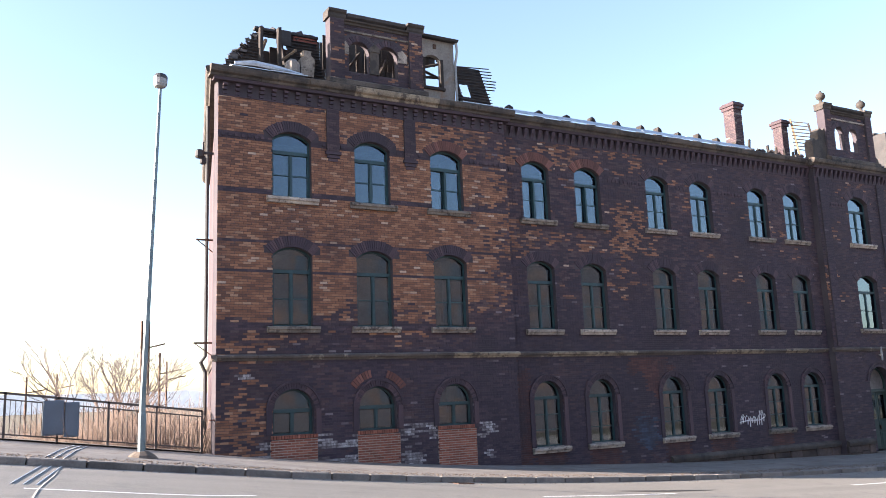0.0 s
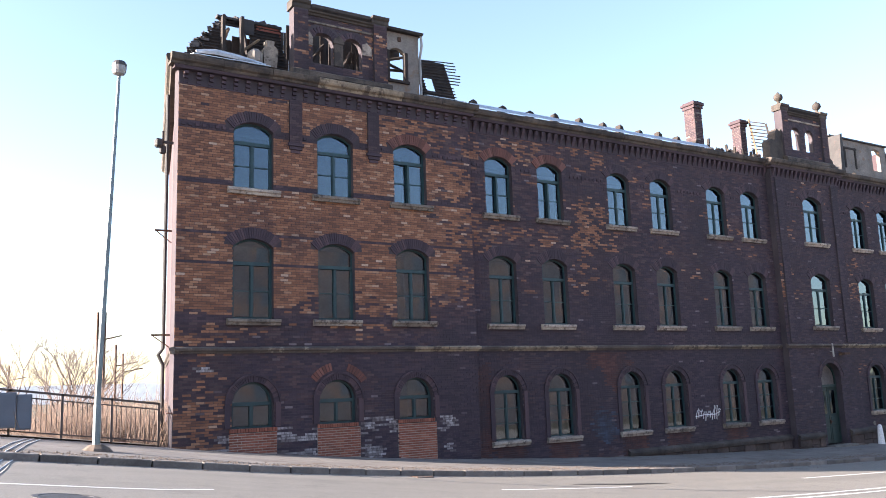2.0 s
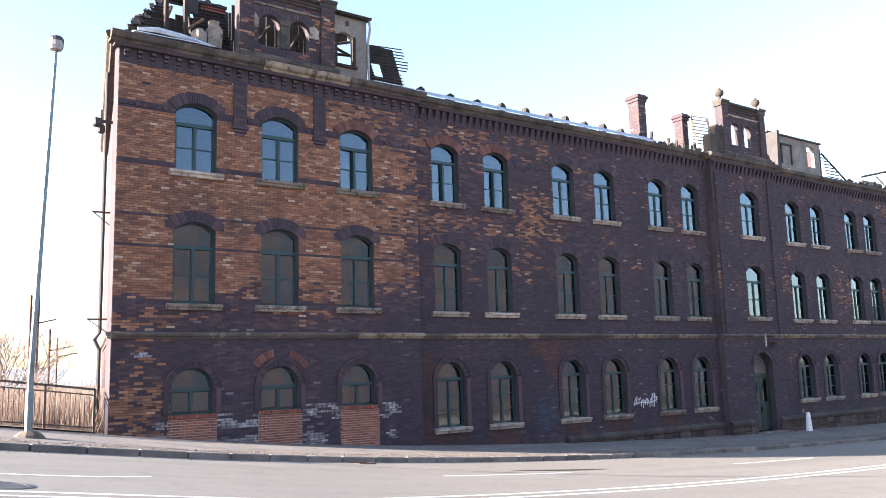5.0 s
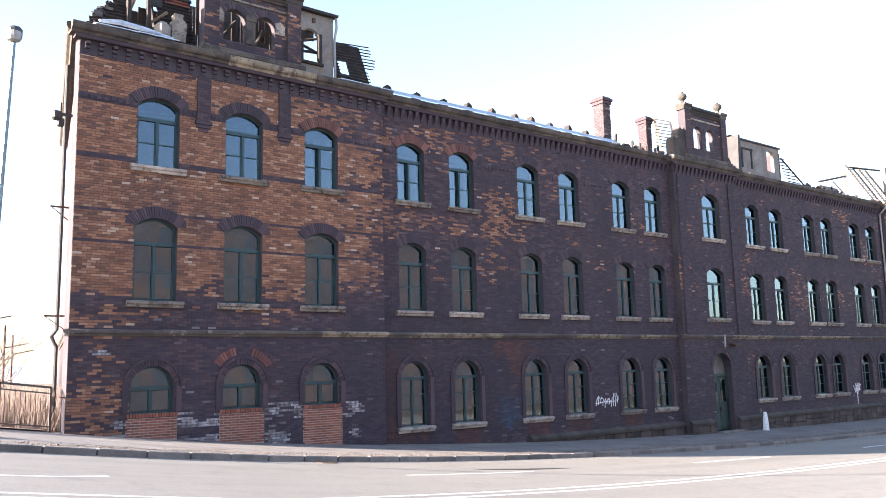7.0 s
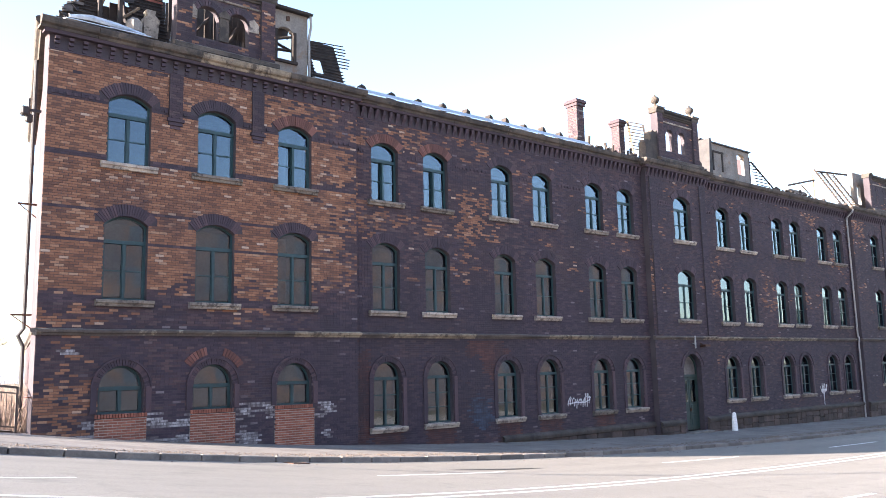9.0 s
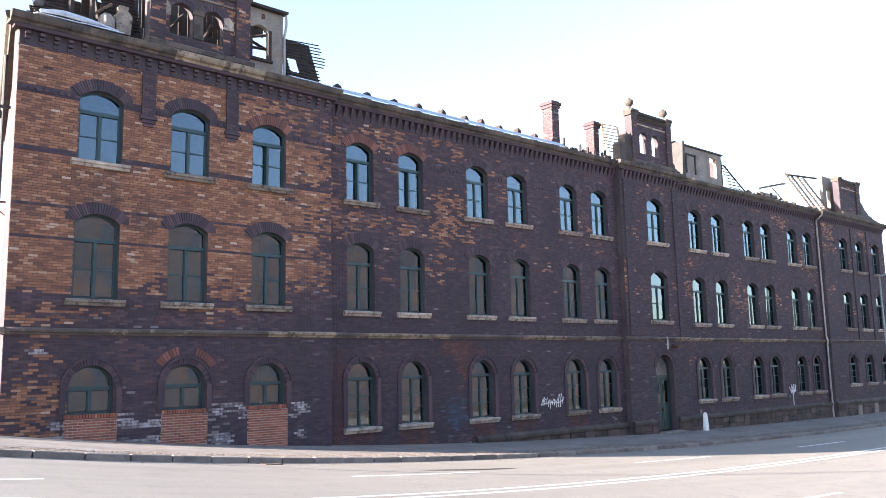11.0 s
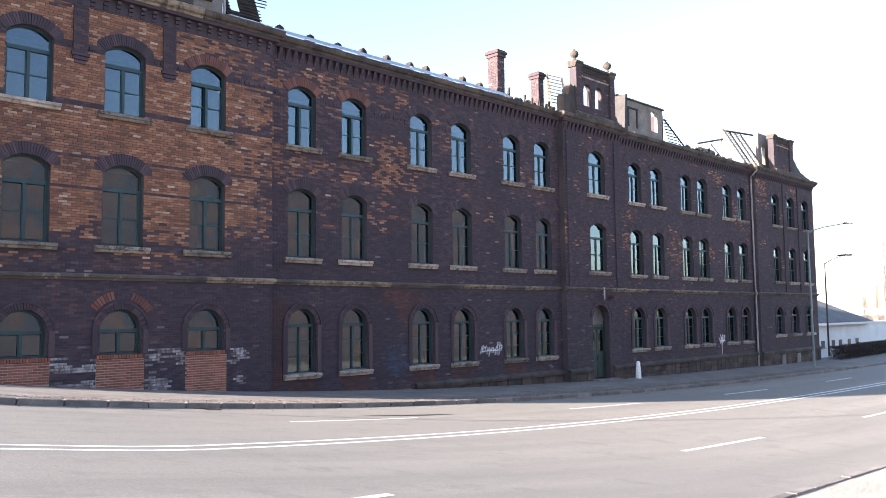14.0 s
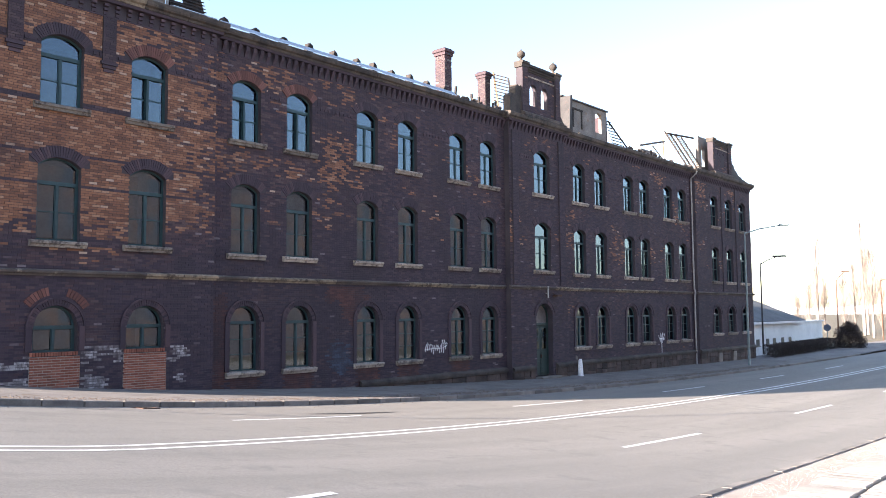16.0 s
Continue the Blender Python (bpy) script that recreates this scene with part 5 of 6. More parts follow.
part("attic_wall", Shape().box(42.4, 45.5, 2.2, 2.3, 11.3, 12.25), M_STUCCO, building, "low pale attic partition")
part("ridge_beam", Shape().tube([(48.4, 1.8, 14.05), (52.2, 1.3, 14.15)], 0.07, 4), M_CHAR, building)
eo = [Opening(51.9, 0.6, 11.9, 13.1, 13.3, 1)]
part("attic_wall", wall_shape(51.3, 54.2, 0.6, eo, 11.2, 14.1, 0.2), M_STUCCO, building, "plastered dormer wall of the far bay")
ge = [Opening(52.72, 0.45, 11.95, 12.75, 12.98, 1), Opening(53.72, 0.45, 11.95, 12.75, 12.98, 1)]
gable_e = gable(52.0, 54.95, 13.95, FRONT, ge, "brick dormer gable of the far bay", "c", sides=(0.4, 0.4), blind=True)

# the roof pieces follow the bays below them
BAY_FROM = (0.0, 2.29, 5.07, 7.91, 10.27, 13.71, 19.51, 25.31, 26.8, 29.71, 32.1, 35.74, 41.17, 46.62, 48.3, 51.05, 53.55, 56.0, 58.1)
BAY_TO = (0.0, 2.29, 5.01, 7.79, 10.23, 14.13, 20.11, 25.83, 27.15, 30.05, 32.32, 36.58, 42.14, 47.71, 49.24, 51.6, 53.9, 57.3, 59.6)


def along(x):
    k = max(1, min(bisect_left(x), len(BAY_FROM) - 1))
    a, b = BAY_FROM[k - 1], BAY_FROM[k]
    return BAY_TO[k - 1] + (x - a) * (BAY_TO[k] - BAY_TO[k - 1]) / (b - a)


def bisect_left(x):
    return sum(1 for q in BAY_FROM if q < x)


def raised(x, z):
    """The near bay's gable is squatter than the others."""
    return z + 0.28 if x > 10.4 else 11.56 + (z - 11.28) * 0.93


for ob in [q for q in bpy.data.objects if q not in below_roof and q.type == "MESH"]:
    if ob.data.users > 1 or ob.matrix_local.translation.length > 0.001:
        m = ob.matrix_local.copy()
        m.translation = (along(m.translation.x), m.translation.y, raised(m.translation.x, m.translation.z))
        ob.matrix_local = m
    else:
        for v in ob.data.vertices:
            v.co = (along(v.co.x), v.co.y, raised(v.co.x, v.co.z))

# ---- spray paint on the wall ----
def sprayed(name, strokes, y, mat, label, r=0.018):
    g = thing(name, label, "graffiti")
    for st in strokes:
        s = Shape()
        s.tube([(x, y, z) for x, z in st], r, 4)
        part("stroke", s, mat, g)


gr = random.Random(5)
scrawl = []
for i in range(11):
    gx = 21.15 + 0.135 * i
    h0, h1 = gr.uniform(-0.26, -0.05), gr.uniform(0.05, 0.26) + 0.012 * i
    scrawl.append([(gx, h0), (gx + 0.03, (h0 + h1) / 2 + 0.03), (gx + gr.uniform(0.02, 0.12), h1), (gx + 0.13, h1 - gr.uniform(0.05, 0.2))])
scrawl.append([(21.1, -0.05), (21.65, 0.0), (22.25, -0.02), (22.6, 0.1)])
sprayed("graffiti", scrawl, BACK - 0.02, M_GRAFFITI, "white spray-paint scrawl on sooty brick", 0.017)
sprayed("graffiti", [[(43.60, 0.00), (43.80, -0.40), (43.95, 0.00)], [(43.85, 0.15), (43.95, -0.45), (44.10, 0.15)], [(44.05, 0.05), (44.08, -0.50)], [(44.20, 0.15), (44.15, -0.35), (44.45, 0.05)], [(44.00, -0.40), (44.02, -1.15)], [(43.70, -0.20), (44.40, -0.25)], [(44.40, 0.10), (44.30, -0.30)]], BACK - 0.02, M_GRAFFITI, "white spray-paint splash with a drip on brick", 0.026)


# ---- street furniture ----
def street_lamp_near():
    x, y = -2.72, -5.0
    z = land(x, y) + 0.115
    lamp = thing("street_lamp", "tall grey-green steel street lamp with a small round head", "street lamp", at=(x, y, z))
    part("pole", Shape().tube([(0, 0, 0), (0, 0, 1.2), (0.1, 0, 4.5), (0.22, -0.02, 8.35)], [0.068, 0.062, 0.050, 0.035], 10), M_STEEL, lamp)
    part("base_sleeve", Shape().lathe([(0.080, 0.0), (0.080, 0.9), (0.064, 0.96)], 0, 0, 12), M_STEEL, lamp)
    part("earth_mound", Shape().lathe([(0.36, -0.05), (0.27, 0.05), (0.14, 0.13)], 0, 0, 10), M_LITTER, lamp, "heaped earth at the foot")
    part("lamp_head", Shape().lathe([(0.06, 8.32), (0.13, 8.36), (0.15, 8.42), (0.16, 8.58), (0.12, 8.64), (0.03, 8.66)], 0.22, -0.02, 14), M_DARKSTEEL, lamp)
    part("lens", Shape().lathe([(0.05, 8.30), (0.125, 8.33), (0.148, 8.40), (0.148, 8.52)], 0.205, -0.05, 14), M_PIPE, lamp, "pale lamp lens")


street_lamp_near()


def arm_lamp(x, y, height, reach, label, mat, head_mat, arm=True, base=None, head=0.32):
    z = land(x, y) + 0.1 if base is None else base
    lamp = thing("street_lamp", label, "street lamp", "lamps along the road", at=(x, y, z))
    part("pole", Shape().tube([(0, 0, 0), (0, 0, height * 0.5), (0, 0, height)], [0.085, 0.07, 0.045], 8), mat, lamp)
    hx, hy, hz = reach
    if arm:
        part("arm", Shape().tube([(0, 0, height - 0.1), (hx * 0.4, hy * 0.4, height + hz * 0.45), (hx, hy, height + hz)], [0.05, 0.04, 0.035], 6), mat, lamp)
    ang = math.atan2(hy, hx)
    hm = Matrix.Translation((hx * 1.05, hy * 1.05, height + hz)) @ Matrix.Rotation(ang, 4, "Z")
    part("lamp_head", Shape().chamfer(-head, head, -0.13, 0.13, -0.07, 0.07, 0.04, 0, hm), head_mat, lamp)


arm_lamp(49.6, -3.4, 8.95, (1.1, -2.1, 0.4), "grey street lamp with a long arm over the road", M_STEEL, M_STEEL)
arm_lamp(67.6, 2.0, 8.0, (0.9, -1.3, 0.6), "dark street lamp with a flat head", M_DARKSTEEL, M_DARKSTEEL, base=-2.3, head=0.6)
arm_lamp(90.6, 2.0, 7.2, (0.5, -0.8, 0.9), "dark street lamp with a flat head", M_RUST, M_RUST, base=-2.4, head=0.4)
arm_lamp(107.6, 1.4, 7.6, (0.6, -0.6, 0.1), "thin dark street lamp far along the road", M_RUST, M_DARKSTEEL, base=-2.4, head=0.4)

# iron railing on the bridge
rail = thing("railing", "brown iron railing along the bridge edge", "railing")


def rail_z(x):
    return land(x, 0.4) + 0.12


for i in range(8):
    xa, xb = -0.25 - 1.25 * i - 1.25, -0.25 - 1.25 * i
    za, zb = rail_z(xa), rail_z(xb)
    part("post", Shape().box(xb - 0.03, xb + 0.03, 0.37, 0.43, zb - 0.1, zb + 1.2), M_FENCE, rail)
    for nm, h, t in (("top_rail", 1.18, 0.03), ("upper_rail", 1.02, 0.018), ("bottom_rail", 0.14, 0.018)):
        part(nm, Shape().add([(xa, 0.4 - t, za + h - t), (xb, 0.4 - t, zb + h - t), (xb, 0.4 + t, zb + h - t), (xa, 0.4 + t, za + h - t), (xa, 0.4 - t, za + h + t), (xb, 0.4 - t, zb + h + t), (xb, 0.4 + t, zb + h + t), (xa, 0.4 + t, za + h + t)],
                             [(0, 3, 2, 1), (4, 5, 6, 7), (0, 1, 5, 4), (1, 2, 6, 5), (2, 3, 7, 6), (3, 0, 4, 7)]), M_FENCE, rail)
    for k in range(1, 10):
        x = xa + 0.125 * k
        z = rail_z(x)
        b = part("bar", Shape().box(x - 0.009, x + 0.009, 0.391, 0.409, z + 0.14, z + 1.02), M_FENCE, rail)
box = thing("switch_box", "grey steel switch boxes clamped to the railing", "switch box")
for xa, xb in ((-4.37, -3.87), (-3.85, -3.5)):
    z = rail_z((xa + xb) / 2)
    part("cabinet", Shape().chamfer(xa, xb, 0.10, 0.34, z + 0.20, z + 1.10, 0.015), M_BOX, box)
    part("cabinet_door", Shape().chamfer(xa + 0.03, xb - 0.03, 0.085, 0.102, z + 0.24, z + 1.06, 0.005), M_BOX, box)
    part("wall_clamp", Shape().box(xa + 0.08, xb - 0.08, 0.338, 0.41, z + 0.98, z + 1.04).box(xa + 0.08, xb - 0.08, 0.338, 0.41, z + 0.22, z + 0.26), M_DARKSTEEL, box)
for i in range(3):
    pts = []
    for k in range(25):
        u = k / 24
        x, y = -3.6 - 1.75 * u + 0.16 * i, 0.0 - 11.0 * u
        pts.append((x, y, land(x, y) + (0.119 if y > kerb_line(x) + 0.1 else 0.004)))
    tagged(part("cable", Shape().tube(pts, 0.009, 6), M_WHITEWALL), "pale cable laid across the pavement", "cable", "cables from the switch box")

# bridge edge beam below the railing, and the drop behind it
tagged(part("bridge_edge", strip([-30, -20, -14, -10, -8, -6, -4, -2, -0.3], lambda x: 0.25, lambda x: 0.9, 0.16, n=1), M_KERB), "stone edge beam under the railing", "bridge edge", kind="structure")
bw = Shape()
for xa, xb in ((-30, -12), (-12, -0.2)):
    bw.add([(xa, 0.88, -2.9), (xb, 0.88, -2.9), (xb, 0.88, land(xb, 0) + 0.16), (xa, 0.88, land(xa, 0) + 0.16)], [(3, 2, 1, 0)])
    bw.add([(xa, 0.7, -2.9), (xb, 0.7, -2.9), (xb, 0.7, land(xb, 0) + 0.1), (xa, 0.7, land(xa, 0) + 0.1)], [(0, 1, 2, 3)])
tagged(part("bridge_wall", bw, M_RUBBLE), "stone retaining wall under the bridge edge", "retaining wall", kind="structure")

# white marker post by the wall
pz = land(32.85, -0.6) + 0.1
post = thing("bollard", "white-painted conical stone bollard by the entrance", "bollard", at=(32.85, -0.55, pz))
part("body", Shape().lathe([(0.16, -0.05), (0.14, 0.4), (0.10, 0.85), (0.06, 0.92)], 0, 0, 10), M_WHITEWALL, post)
part("cap", Shape().lathe([(0.05, 0.9), (0.06, 1.05), (0.02, 1.1)], -0.2, 0.1, 8), M_STUCCO, post)

# loose paving slabs on the near pavement, three rows
slab_mesh = Shape().chamfer(-0.36, 0.36, -0.36, 0.36, -0.03, 0.03, 0.012).mesh("paving_slab", M_SLAB)
x = 3.0
while x < 30:
    for r in range(4):
        y = near_kerb(x) - 1.15 - 0.75 * r
        sl = part("paving_slab", slab_mesh, None, near_pavement)
        slope = math.atan2(land(x + 0.5, y) - land(x - 0.5, y), 1)
        sl.matrix_local = Matrix.Translation((x, y, land(x, y) + 0.125 + rng.uniform(-0.008, 0.01))) @ Matrix.Rotation(math.atan2(near_kerb(x + 0.5) - near_kerb(x - 0.5), 1), 4, "Z") @ Matrix.Rotation(-slope + rng.uniform(-0.01, 0.01), 4, "Y")
    x += 0.745
# grit and leaves gathered along the kerbs
for nm, line, off, x0, x1, n, lift in (("kerb_grit", kerb_line, 0.7, -6, 50, 9000, 0.115), ("kerb_grit", near_kerb, -0.5, 3, 26, 2500, 0.11), ("kerb_grit", kerb_line, -0.15, -6, 50, 700, 0.002), ("wall_grit", lambda q: -0.3, 0.0, 0, 50, 900, 0.12)):
    s = Shape()
    for _ in range(n):
        gx = rng.uniform(x0, x1)
        gy = line(gx) + off + rng.gauss(0, 0.26)
        r = rng.uniform(0.006, 0.016 if line is near_kerb else 0.028)
        gz = land(gx, gy) + lift
        a = rng.uniform(0, 6)
        s.add([(gx + r * math.cos(a + q), gy + r * math.sin(a + q), gz) for q in (0, 2.1, 4.2)] + [(gx, gy, gz + r * 0.7)], [(0, 1, 3), (1, 2, 3), (2, 0, 3)])
    tagged(part(nm, s, M_SAND if line is near_kerb else M_LITTER), "dry leaves and grit along the kerb", "grit", kind="stuff")


# ---- bare trees, scrub and the far side ----
def grow(s, p, d, length, r, depth, spread, rnd, up=0.1, mi=0):
    q = p + d * length
    mid = p.lerp(q, 0.5) + Vector((rnd.uniform(-1, 1), rnd.uniform(-1, 1), rnd.uniform(-1, 1))) * length * 0.06
    s.tube([p, mid, q], [r, r * 0.85, r * 0.65], 5 if depth > 3 else 3, mi)
    if depth == 0:
        return
    for i in range(3 if depth > 1 else 4):
        e = (d + Vector((rnd.uniform(-1, 1), rnd.uniform(-1, 1), rnd.uniform(-0.6, 1) + up)) * spread).normalized()
        grow(s, q if i else p.lerp(q, 0.7), e, length * rnd.uniform(0.6, 0.82), r * 0.6, depth - 1, spread, rnd, up)


def bare_tree(x, y, z, h, label, seed, depth=5, spread=0.55, mat=None, slim=False, mat2=None):
    rnd = random.Random(seed)
    t = thing("bare_tree", label, "tree", at=(x, y, z))
    tr, cr = Shape(), Shape()
    if slim:
        tr.tube([(0, 0, 0), (0.1, 0, h * 0.5), (0.0, 0.1, h)], [h * 0.016, h * 0.010, 0.03], 6)
        for i in range(70):
            u = rnd.uniform(0.12, 0.97)
            a = rnd.uniform(0, 6.28)
            ln = h * 0.13 * (1.1 - u) + 0.5
            p = Vector((0.05, 0, h * u))
            d = Vector((math.cos(a) * 0.35, math.sin(a) * 0.35, 1)).normalized()
            grow(cr, p, d, ln, 0.03, 2, 0.3, rnd, 0.4)
    else:
        tr.tube([(0, 0, -0.3), (0.05, 0, h * 0.15), (0.0, 0.05, h * 0.3)], [h * 0.028, h * 0.022, h * 0.018], 8)
        for i in range(4):
            a = 1.57 * i + rnd.uniform(-0.4, 0.4)
            d = Vector((math.cos(a) * 0.6, math.sin(a) * 0.6, 0.9)).normalized()
            grow(cr, Vector((0, 0.03, h * rnd.uniform(0.2, 0.3))), d, h * 0.25, h * 0.012, depth, spread, rnd)
    part("trunk", tr, mat or M_BARK, t)
    part("crown", cr, mat2 or mat or M_BARK, t)
    return t


bare_tree(-1.9, 8.5, -2.4, 6.9, "bare shrubby tree behind the bridge railing", 3, 5, 0.75, mat2=M_TWIG)
bare_tree(-3.4, 12.0, -2.6, 4.2, "bare dark tree among dry scrub", 5, 4, 0.6)


def scrub(name, x0, x1, y0, y1, z, h, n, label, mat, seed, lean=0.18, branch=2, r=0.011):
    rnd = random.Random(seed)
    s = Shape()
    for _ in range(n):
        p = Vector((rnd.uniform(x0, x1), rnd.uniform(y0, y1), z))
        hh = h * rnd.uniform(0.5, 1.0) * (0.75 + 0.35 * noise.noise((p.x * 0.9, p.y * 0.9, seed)))
        d = Vector((rnd.gauss(0, lean), rnd.gauss(0, lean), 1)).normalized()
        q = p + d * hh
        s.tube([p, p.lerp(q, 0.55) + Vector((rnd.gauss(0, 0.06), 0, 0)), q], [r * 1.3, r, r * 0.5], 3)
        for _ in range(branch):
            u = rnd.uniform(0.4, 0.95)
            b = p.lerp(q, u)
            e = (d + Vector((rnd.gauss(0, 0.5), rnd.gauss(0, 0.5), 0.1))).normalized()
            s.tube([b, b + e * hh * rnd.uniform(0.12, 0.3)], [r * 0.8, r * 0.4], 3)
    return tagged(part(name, s, mat), label, "shrub", kind="stuff")


scrub("dry_scrub", -3.9, 1.0, 1.8, 7.0, -2.7, 5.0, 6500, "dense dry brown stems of leafless scrub", M_REED, 11, lean=0.3, branch=4)
scrub("dry_scrub", -8.0, -2.5, 4.0, 12.0, -2.7, 4.0, 900, "dense dry brown stems of leafless scrub", M_TWIG, 12)
scrub("dry_scrub", -14.0, 6.0, 16.0, 34.0, -2.7, 4.8, 2600, "hazy far thicket of leafless bushes", M_TWIG, 13, r=0.02)

# masts of the railway yard
for x, y, h, w in ((4.2, 40, 10.4, 0.5), (6.2, 44, 8.3, 0.0), (-2.5, 60, 7.2, 0.0), (1.0, 75, 8.0, 0.0), (8.2, 52, 8.0, 0.0)):
    m = thing("catenary_mast", "thin dark railway mast far behind the bridge", "mast", "railway masts", at=(x, y, -2.7))
    part("leg", Shape().tube([(0, 0, 0), (0, 0, h)], 0.09, 5), M_RUST, m)
    if w:
        part("leg", Shape().tube([(w, 0, 0), (w, 0, h)], 0.09, 5), M_RUST, m)
        for k in range(9):
            part("brace", Shape().tube([(0, 0, h * k / 9), (w, 0, h * (k + 1) / 9)], 0.04, 4), M_RUST, m)
    part("bracket", Shape().tube([(0, 0, h * 0.8), (1.7, 0.2, h * 0.84)], 0.05, 4), M_RUST, m)

# hills on the horizon
hs = Shape()
N = 90
for i in range(N + 1):
    a = radians(-40 + 150 * i / N)
    d = 900.0
    top = 6 + 9 * (noise.noise((i * 0.23, 0.4, 0)) + 0.5) + 2.2 * noise.noise((i * 1.7, 2.0, 0))
    x, y = EYE[0] + d * math.sin(a), EYE[1] + d * math.cos(a)
    hs.v += [(x, y, -3.0), (x, y, top), (x + 60 * math.sin(a), y + 60 * math.cos(a), -3.0)]
for i in range(N):
    o = 3 * i
    hs.f += [(o, o + 3, o + 4, o + 1), (o + 1, o + 4, o + 5, o + 2)]
    hs.mi += [0, 0]
tagged(part("backdrop", hs, M_HAZE), "low wooded hills on the horizon, haze painted pale and glowing", "hills", kind="structure")

# white single-storey house past the far end
house = thing("white_house", "low white rendered house with a grey hipped roof", "house")
hw = Shape().box(66.8, 84.0, 4.0, 12.0, -2.8, 0.42)
part("wall", hw, M_WHITEWALL, house)
part("roof", Shape().add([(66.3, 3.5, 0.40), (84.5, 3.5, 0.40), (84.5, 12.5, 0.40), (66.3, 12.5, 0.40), (69.8, 8.0, 2.7), (81.8, 8.0, 2.7), (66.3, 3.5, 0.52), (84.5, 3.5, 0.52), (84.5, 12.5, 0.52), (66.3, 12.5, 0.52)],
                         [(0, 3, 2, 1), (6, 7, 5, 4), (7, 8, 5), (8, 9, 4, 5), (9, 6, 4), (0, 1, 7, 6), (1, 2, 8, 7), (2, 3, 9, 8), (3, 0, 6, 9)]), M_GREYROOF, house)
part("eaves_board", Shape().box(66.4, 84.4, 3.44, 3.5, 0.26, 0.46), M_WHITEWALL, house)
for x in (71.8, 74.4, 76.2, 78.6, 80.8):
    w = part("window", Shape().box(x - 0.38, x + 0.38, 3.95, 3.99, -1.75, -1.15), M_BLACK, house)
    part("sill", Shape().box(x - 0.45, x + 0.45, 3.85, 4.0, -1.83, -1.76), M_STUCCO, w)
annex = thing("white_annex", "small white outbuilding with a flat roof", "house")
part("wall", Shape().box(90.3, 98.8, 6.0, 11.0, -2.8, 0.2), M_WHITEWALL, annex)
part("roof", Shape().box(90.1, 99.0, 5.8, 11.2, 0.2, 0.36), M_WHITEWALL, annex)


def leafy(name, cx, cy, z, rx, ry, rz, n, label, mat, seed, size=0.09):
    """A crown of small leaf blades, denser towards the outside."""
    rnd = random.Random(seed)
    s = Shape()
    for _ in range(n):
        a, b = rnd.uniform(0, 6.28), rnd.uniform(-0.2, 1.57)
        k = rnd.uniform(0.55, 1.0) * (1 + 0.22 * noise.noise((a * 1.3, b * 2.2, seed)))
        p = Vector((cx + rx * k * math.cos(a) * math.cos(b), cy + ry * k * math.sin(a) * math.cos(b), z + rz * k * math.sin(b)))
        u = Vector((rnd.gauss(0, 1), rnd.gauss(0, 1), rnd.gauss(0, 1))).normalized() * size * rnd.uniform(0.6, 1.4)
        v = u.cross(Vector((rnd.gauss(0, 1), rnd.gauss(0, 1), rnd.gauss(0, 1)))).normalized() * size * 0.5
        s.add([tuple(p - u), tuple(p + v), tuple(p + u), tuple(p - v)], [(0, 1, 2, 3)])
    return s


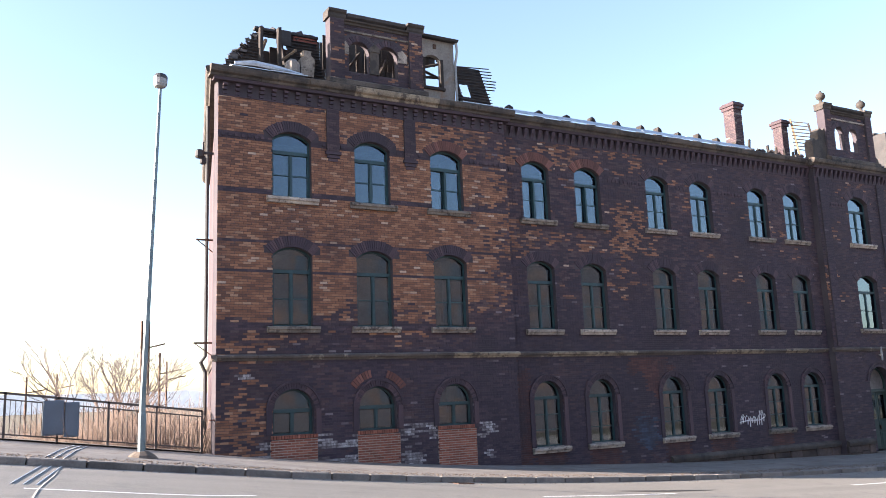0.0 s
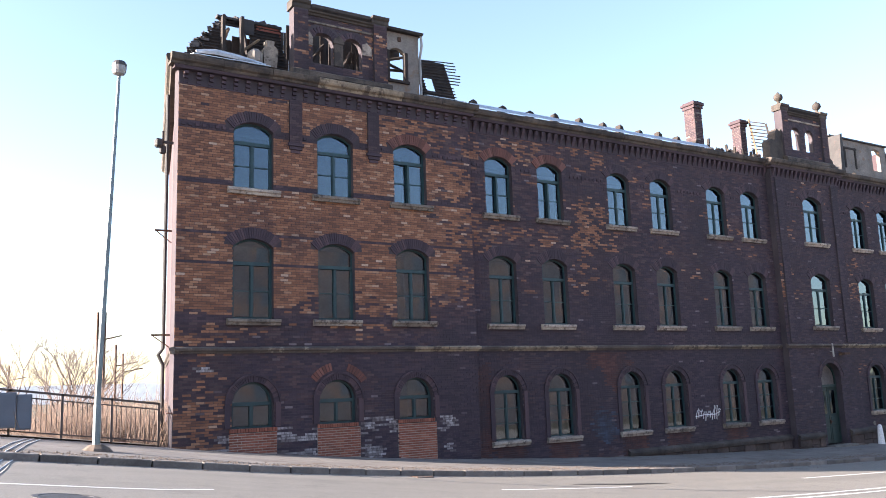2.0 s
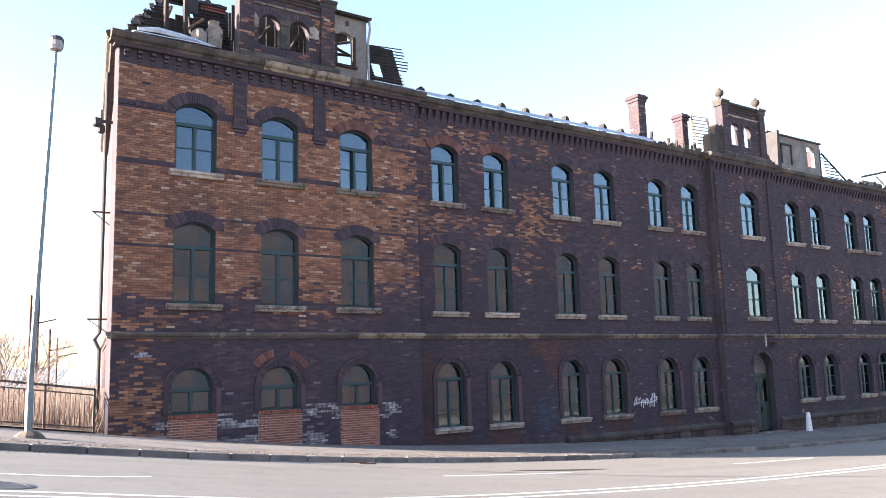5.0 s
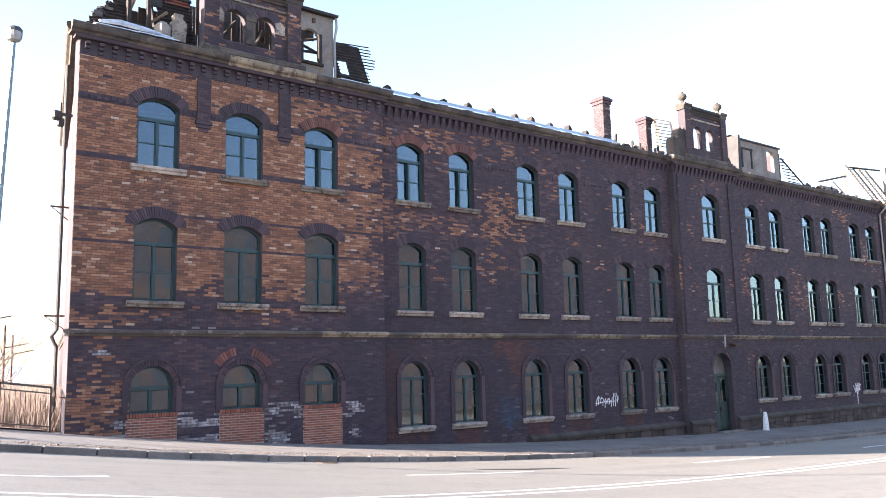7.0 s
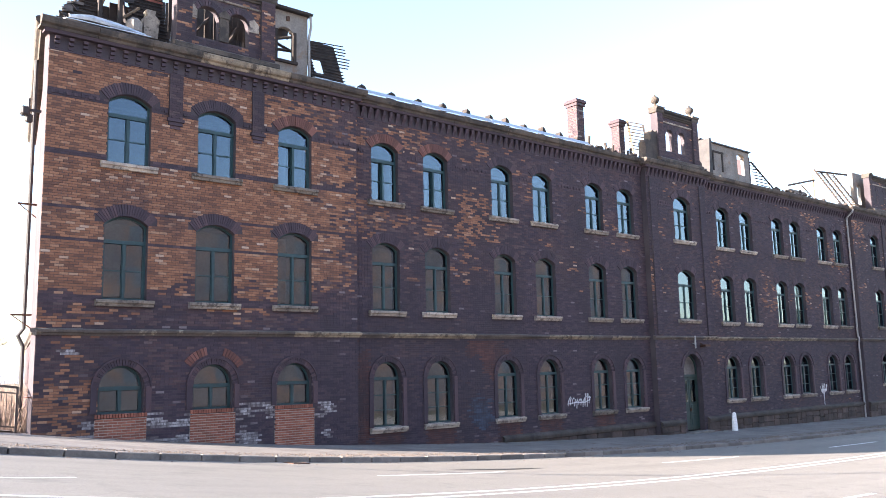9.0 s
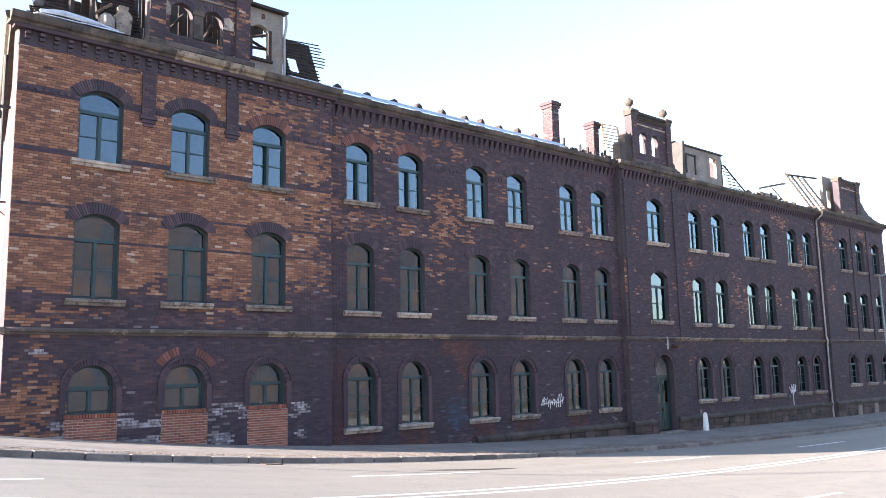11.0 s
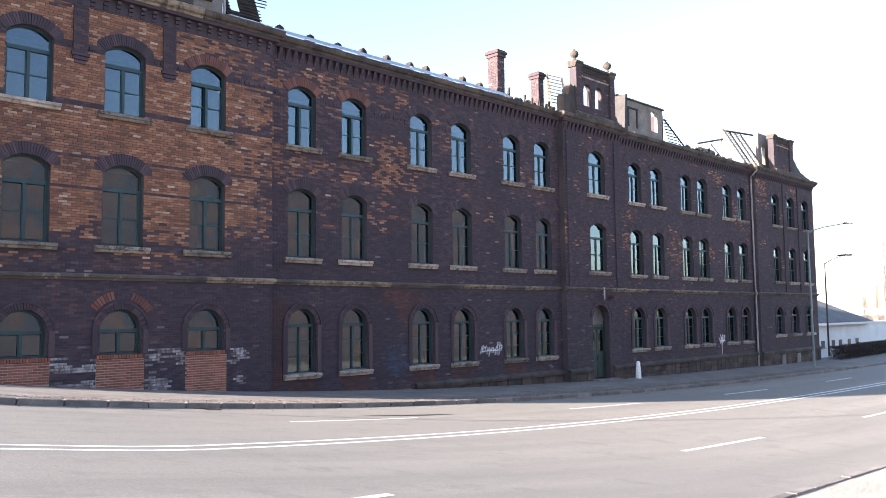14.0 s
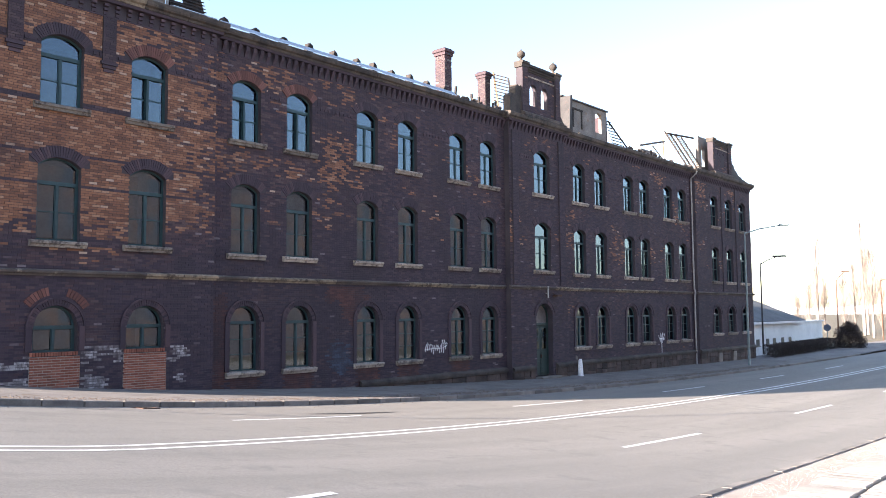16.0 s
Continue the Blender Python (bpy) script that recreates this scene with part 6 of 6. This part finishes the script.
bush = thing("round_bush", "dark clipped round bush by the road bend", "bush", at=(0, 0, 0))
part("leaves", leafy("leaves", 82.8, -1.1, -2.0, 1.5, 1.5, 2.3, 14000, "", M_HEDGE, 21, 0.06), M_HEDGE, bush)
part("stems", Shape().tube([(82.8, -1.1, -2.6), (82.8, -1.1, -1.2)], [0.2, 0.12], 6), M_BARK, bush)
hedge = Shape()
rnd = random.Random(31)
for _ in range(20000):
    u = rnd.random()
    x, y0 = 60.3 + 20.3 * u, -1.1 + 1.1 * u
    p = Vector((x, y0 + rnd.uniform(-0.6, 0.6), -2.4 + 1.25 * rnd.random() ** 0.6 * (1 + 0.12 * noise.noise((x, 0, 4)))))
    a = Vector((rnd.gauss(0, 1), rnd.gauss(0, 1), rnd.gauss(0, 1))).normalized() * rnd.uniform(0.03, 0.07)
    b = a.cross(Vector((rnd.gauss(0, 1), rnd.gauss(0, 1), rnd.gauss(0, 1)))).normalized() * 0.03
    hedge.add([tuple(p - a), tuple(p + b), tuple(p + a), tuple(p - b)], [(0, 1, 2, 3)])
tagged(part("hedge", hedge, M_HEDGE), "low dark purple-brown hedge along the pavement", "hedge", kind="stuff")
sign = thing("round_sign", "round blue traffic sign on a grey pole", "traffic sign", at=(78.2, -0.35, -2.35))
part("pole", Shape().tube([(0, 0, 0), (0, 0, 2.4)], 0.035, 6), M_STEEL, sign)
disc = part("disc", Shape().lathe([(0.02, 0.0), (0.33, 0.0), (0.33, 0.02), (0.02, 0.02)], 0, 0, 18), M_SIGN, sign)
disc.matrix_local = Matrix.Translation((-0.05, -0.02, 2.2)) @ Matrix.Rotation(radians(-72), 4, "Z") @ Matrix.Rotation(radians(90), 4, "X")

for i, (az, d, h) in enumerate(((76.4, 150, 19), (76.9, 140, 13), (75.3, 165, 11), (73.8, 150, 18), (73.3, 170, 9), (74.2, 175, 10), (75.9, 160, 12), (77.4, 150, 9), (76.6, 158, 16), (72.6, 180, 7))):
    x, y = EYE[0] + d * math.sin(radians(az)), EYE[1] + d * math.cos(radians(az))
    bare_tree(x, y, -3.0, h, "tall bare poplar far down the road, haze painted into its twigs", 40 + i, slim=True, mat=M_FARTWIG, mat2=M_FARTWIG)

# the row of houses behind the camera, seen only in the window panes
opp = thing("opposite_house", "long brick house across the road", "house")
part("wall", Shape().box(-45, 93, -60.0, -46.0, -3.5, 15.6), M_OPPOSITE, opp)
part("roof", Shape().extrude([(-45.6, 15.6), (-53, 19.0), (-60.4, 15.6)], -45.5, 93.5), M_GREYROOF, opp)
for i in range(33):
    for z in (1.0, 5.0, 9.0, 12.6):
        x = -42 + 4.0 * i
        part("window", Shape().box(x, x + 1.0, -46.05, -45.98, z, z + 1.7), M_BOX, opp)

# single bricks of the near bay, last
for xm, zm in singles:
    b = part("brick", one, None, walls["a"])
    b.location = (xm, FRONT, zm)
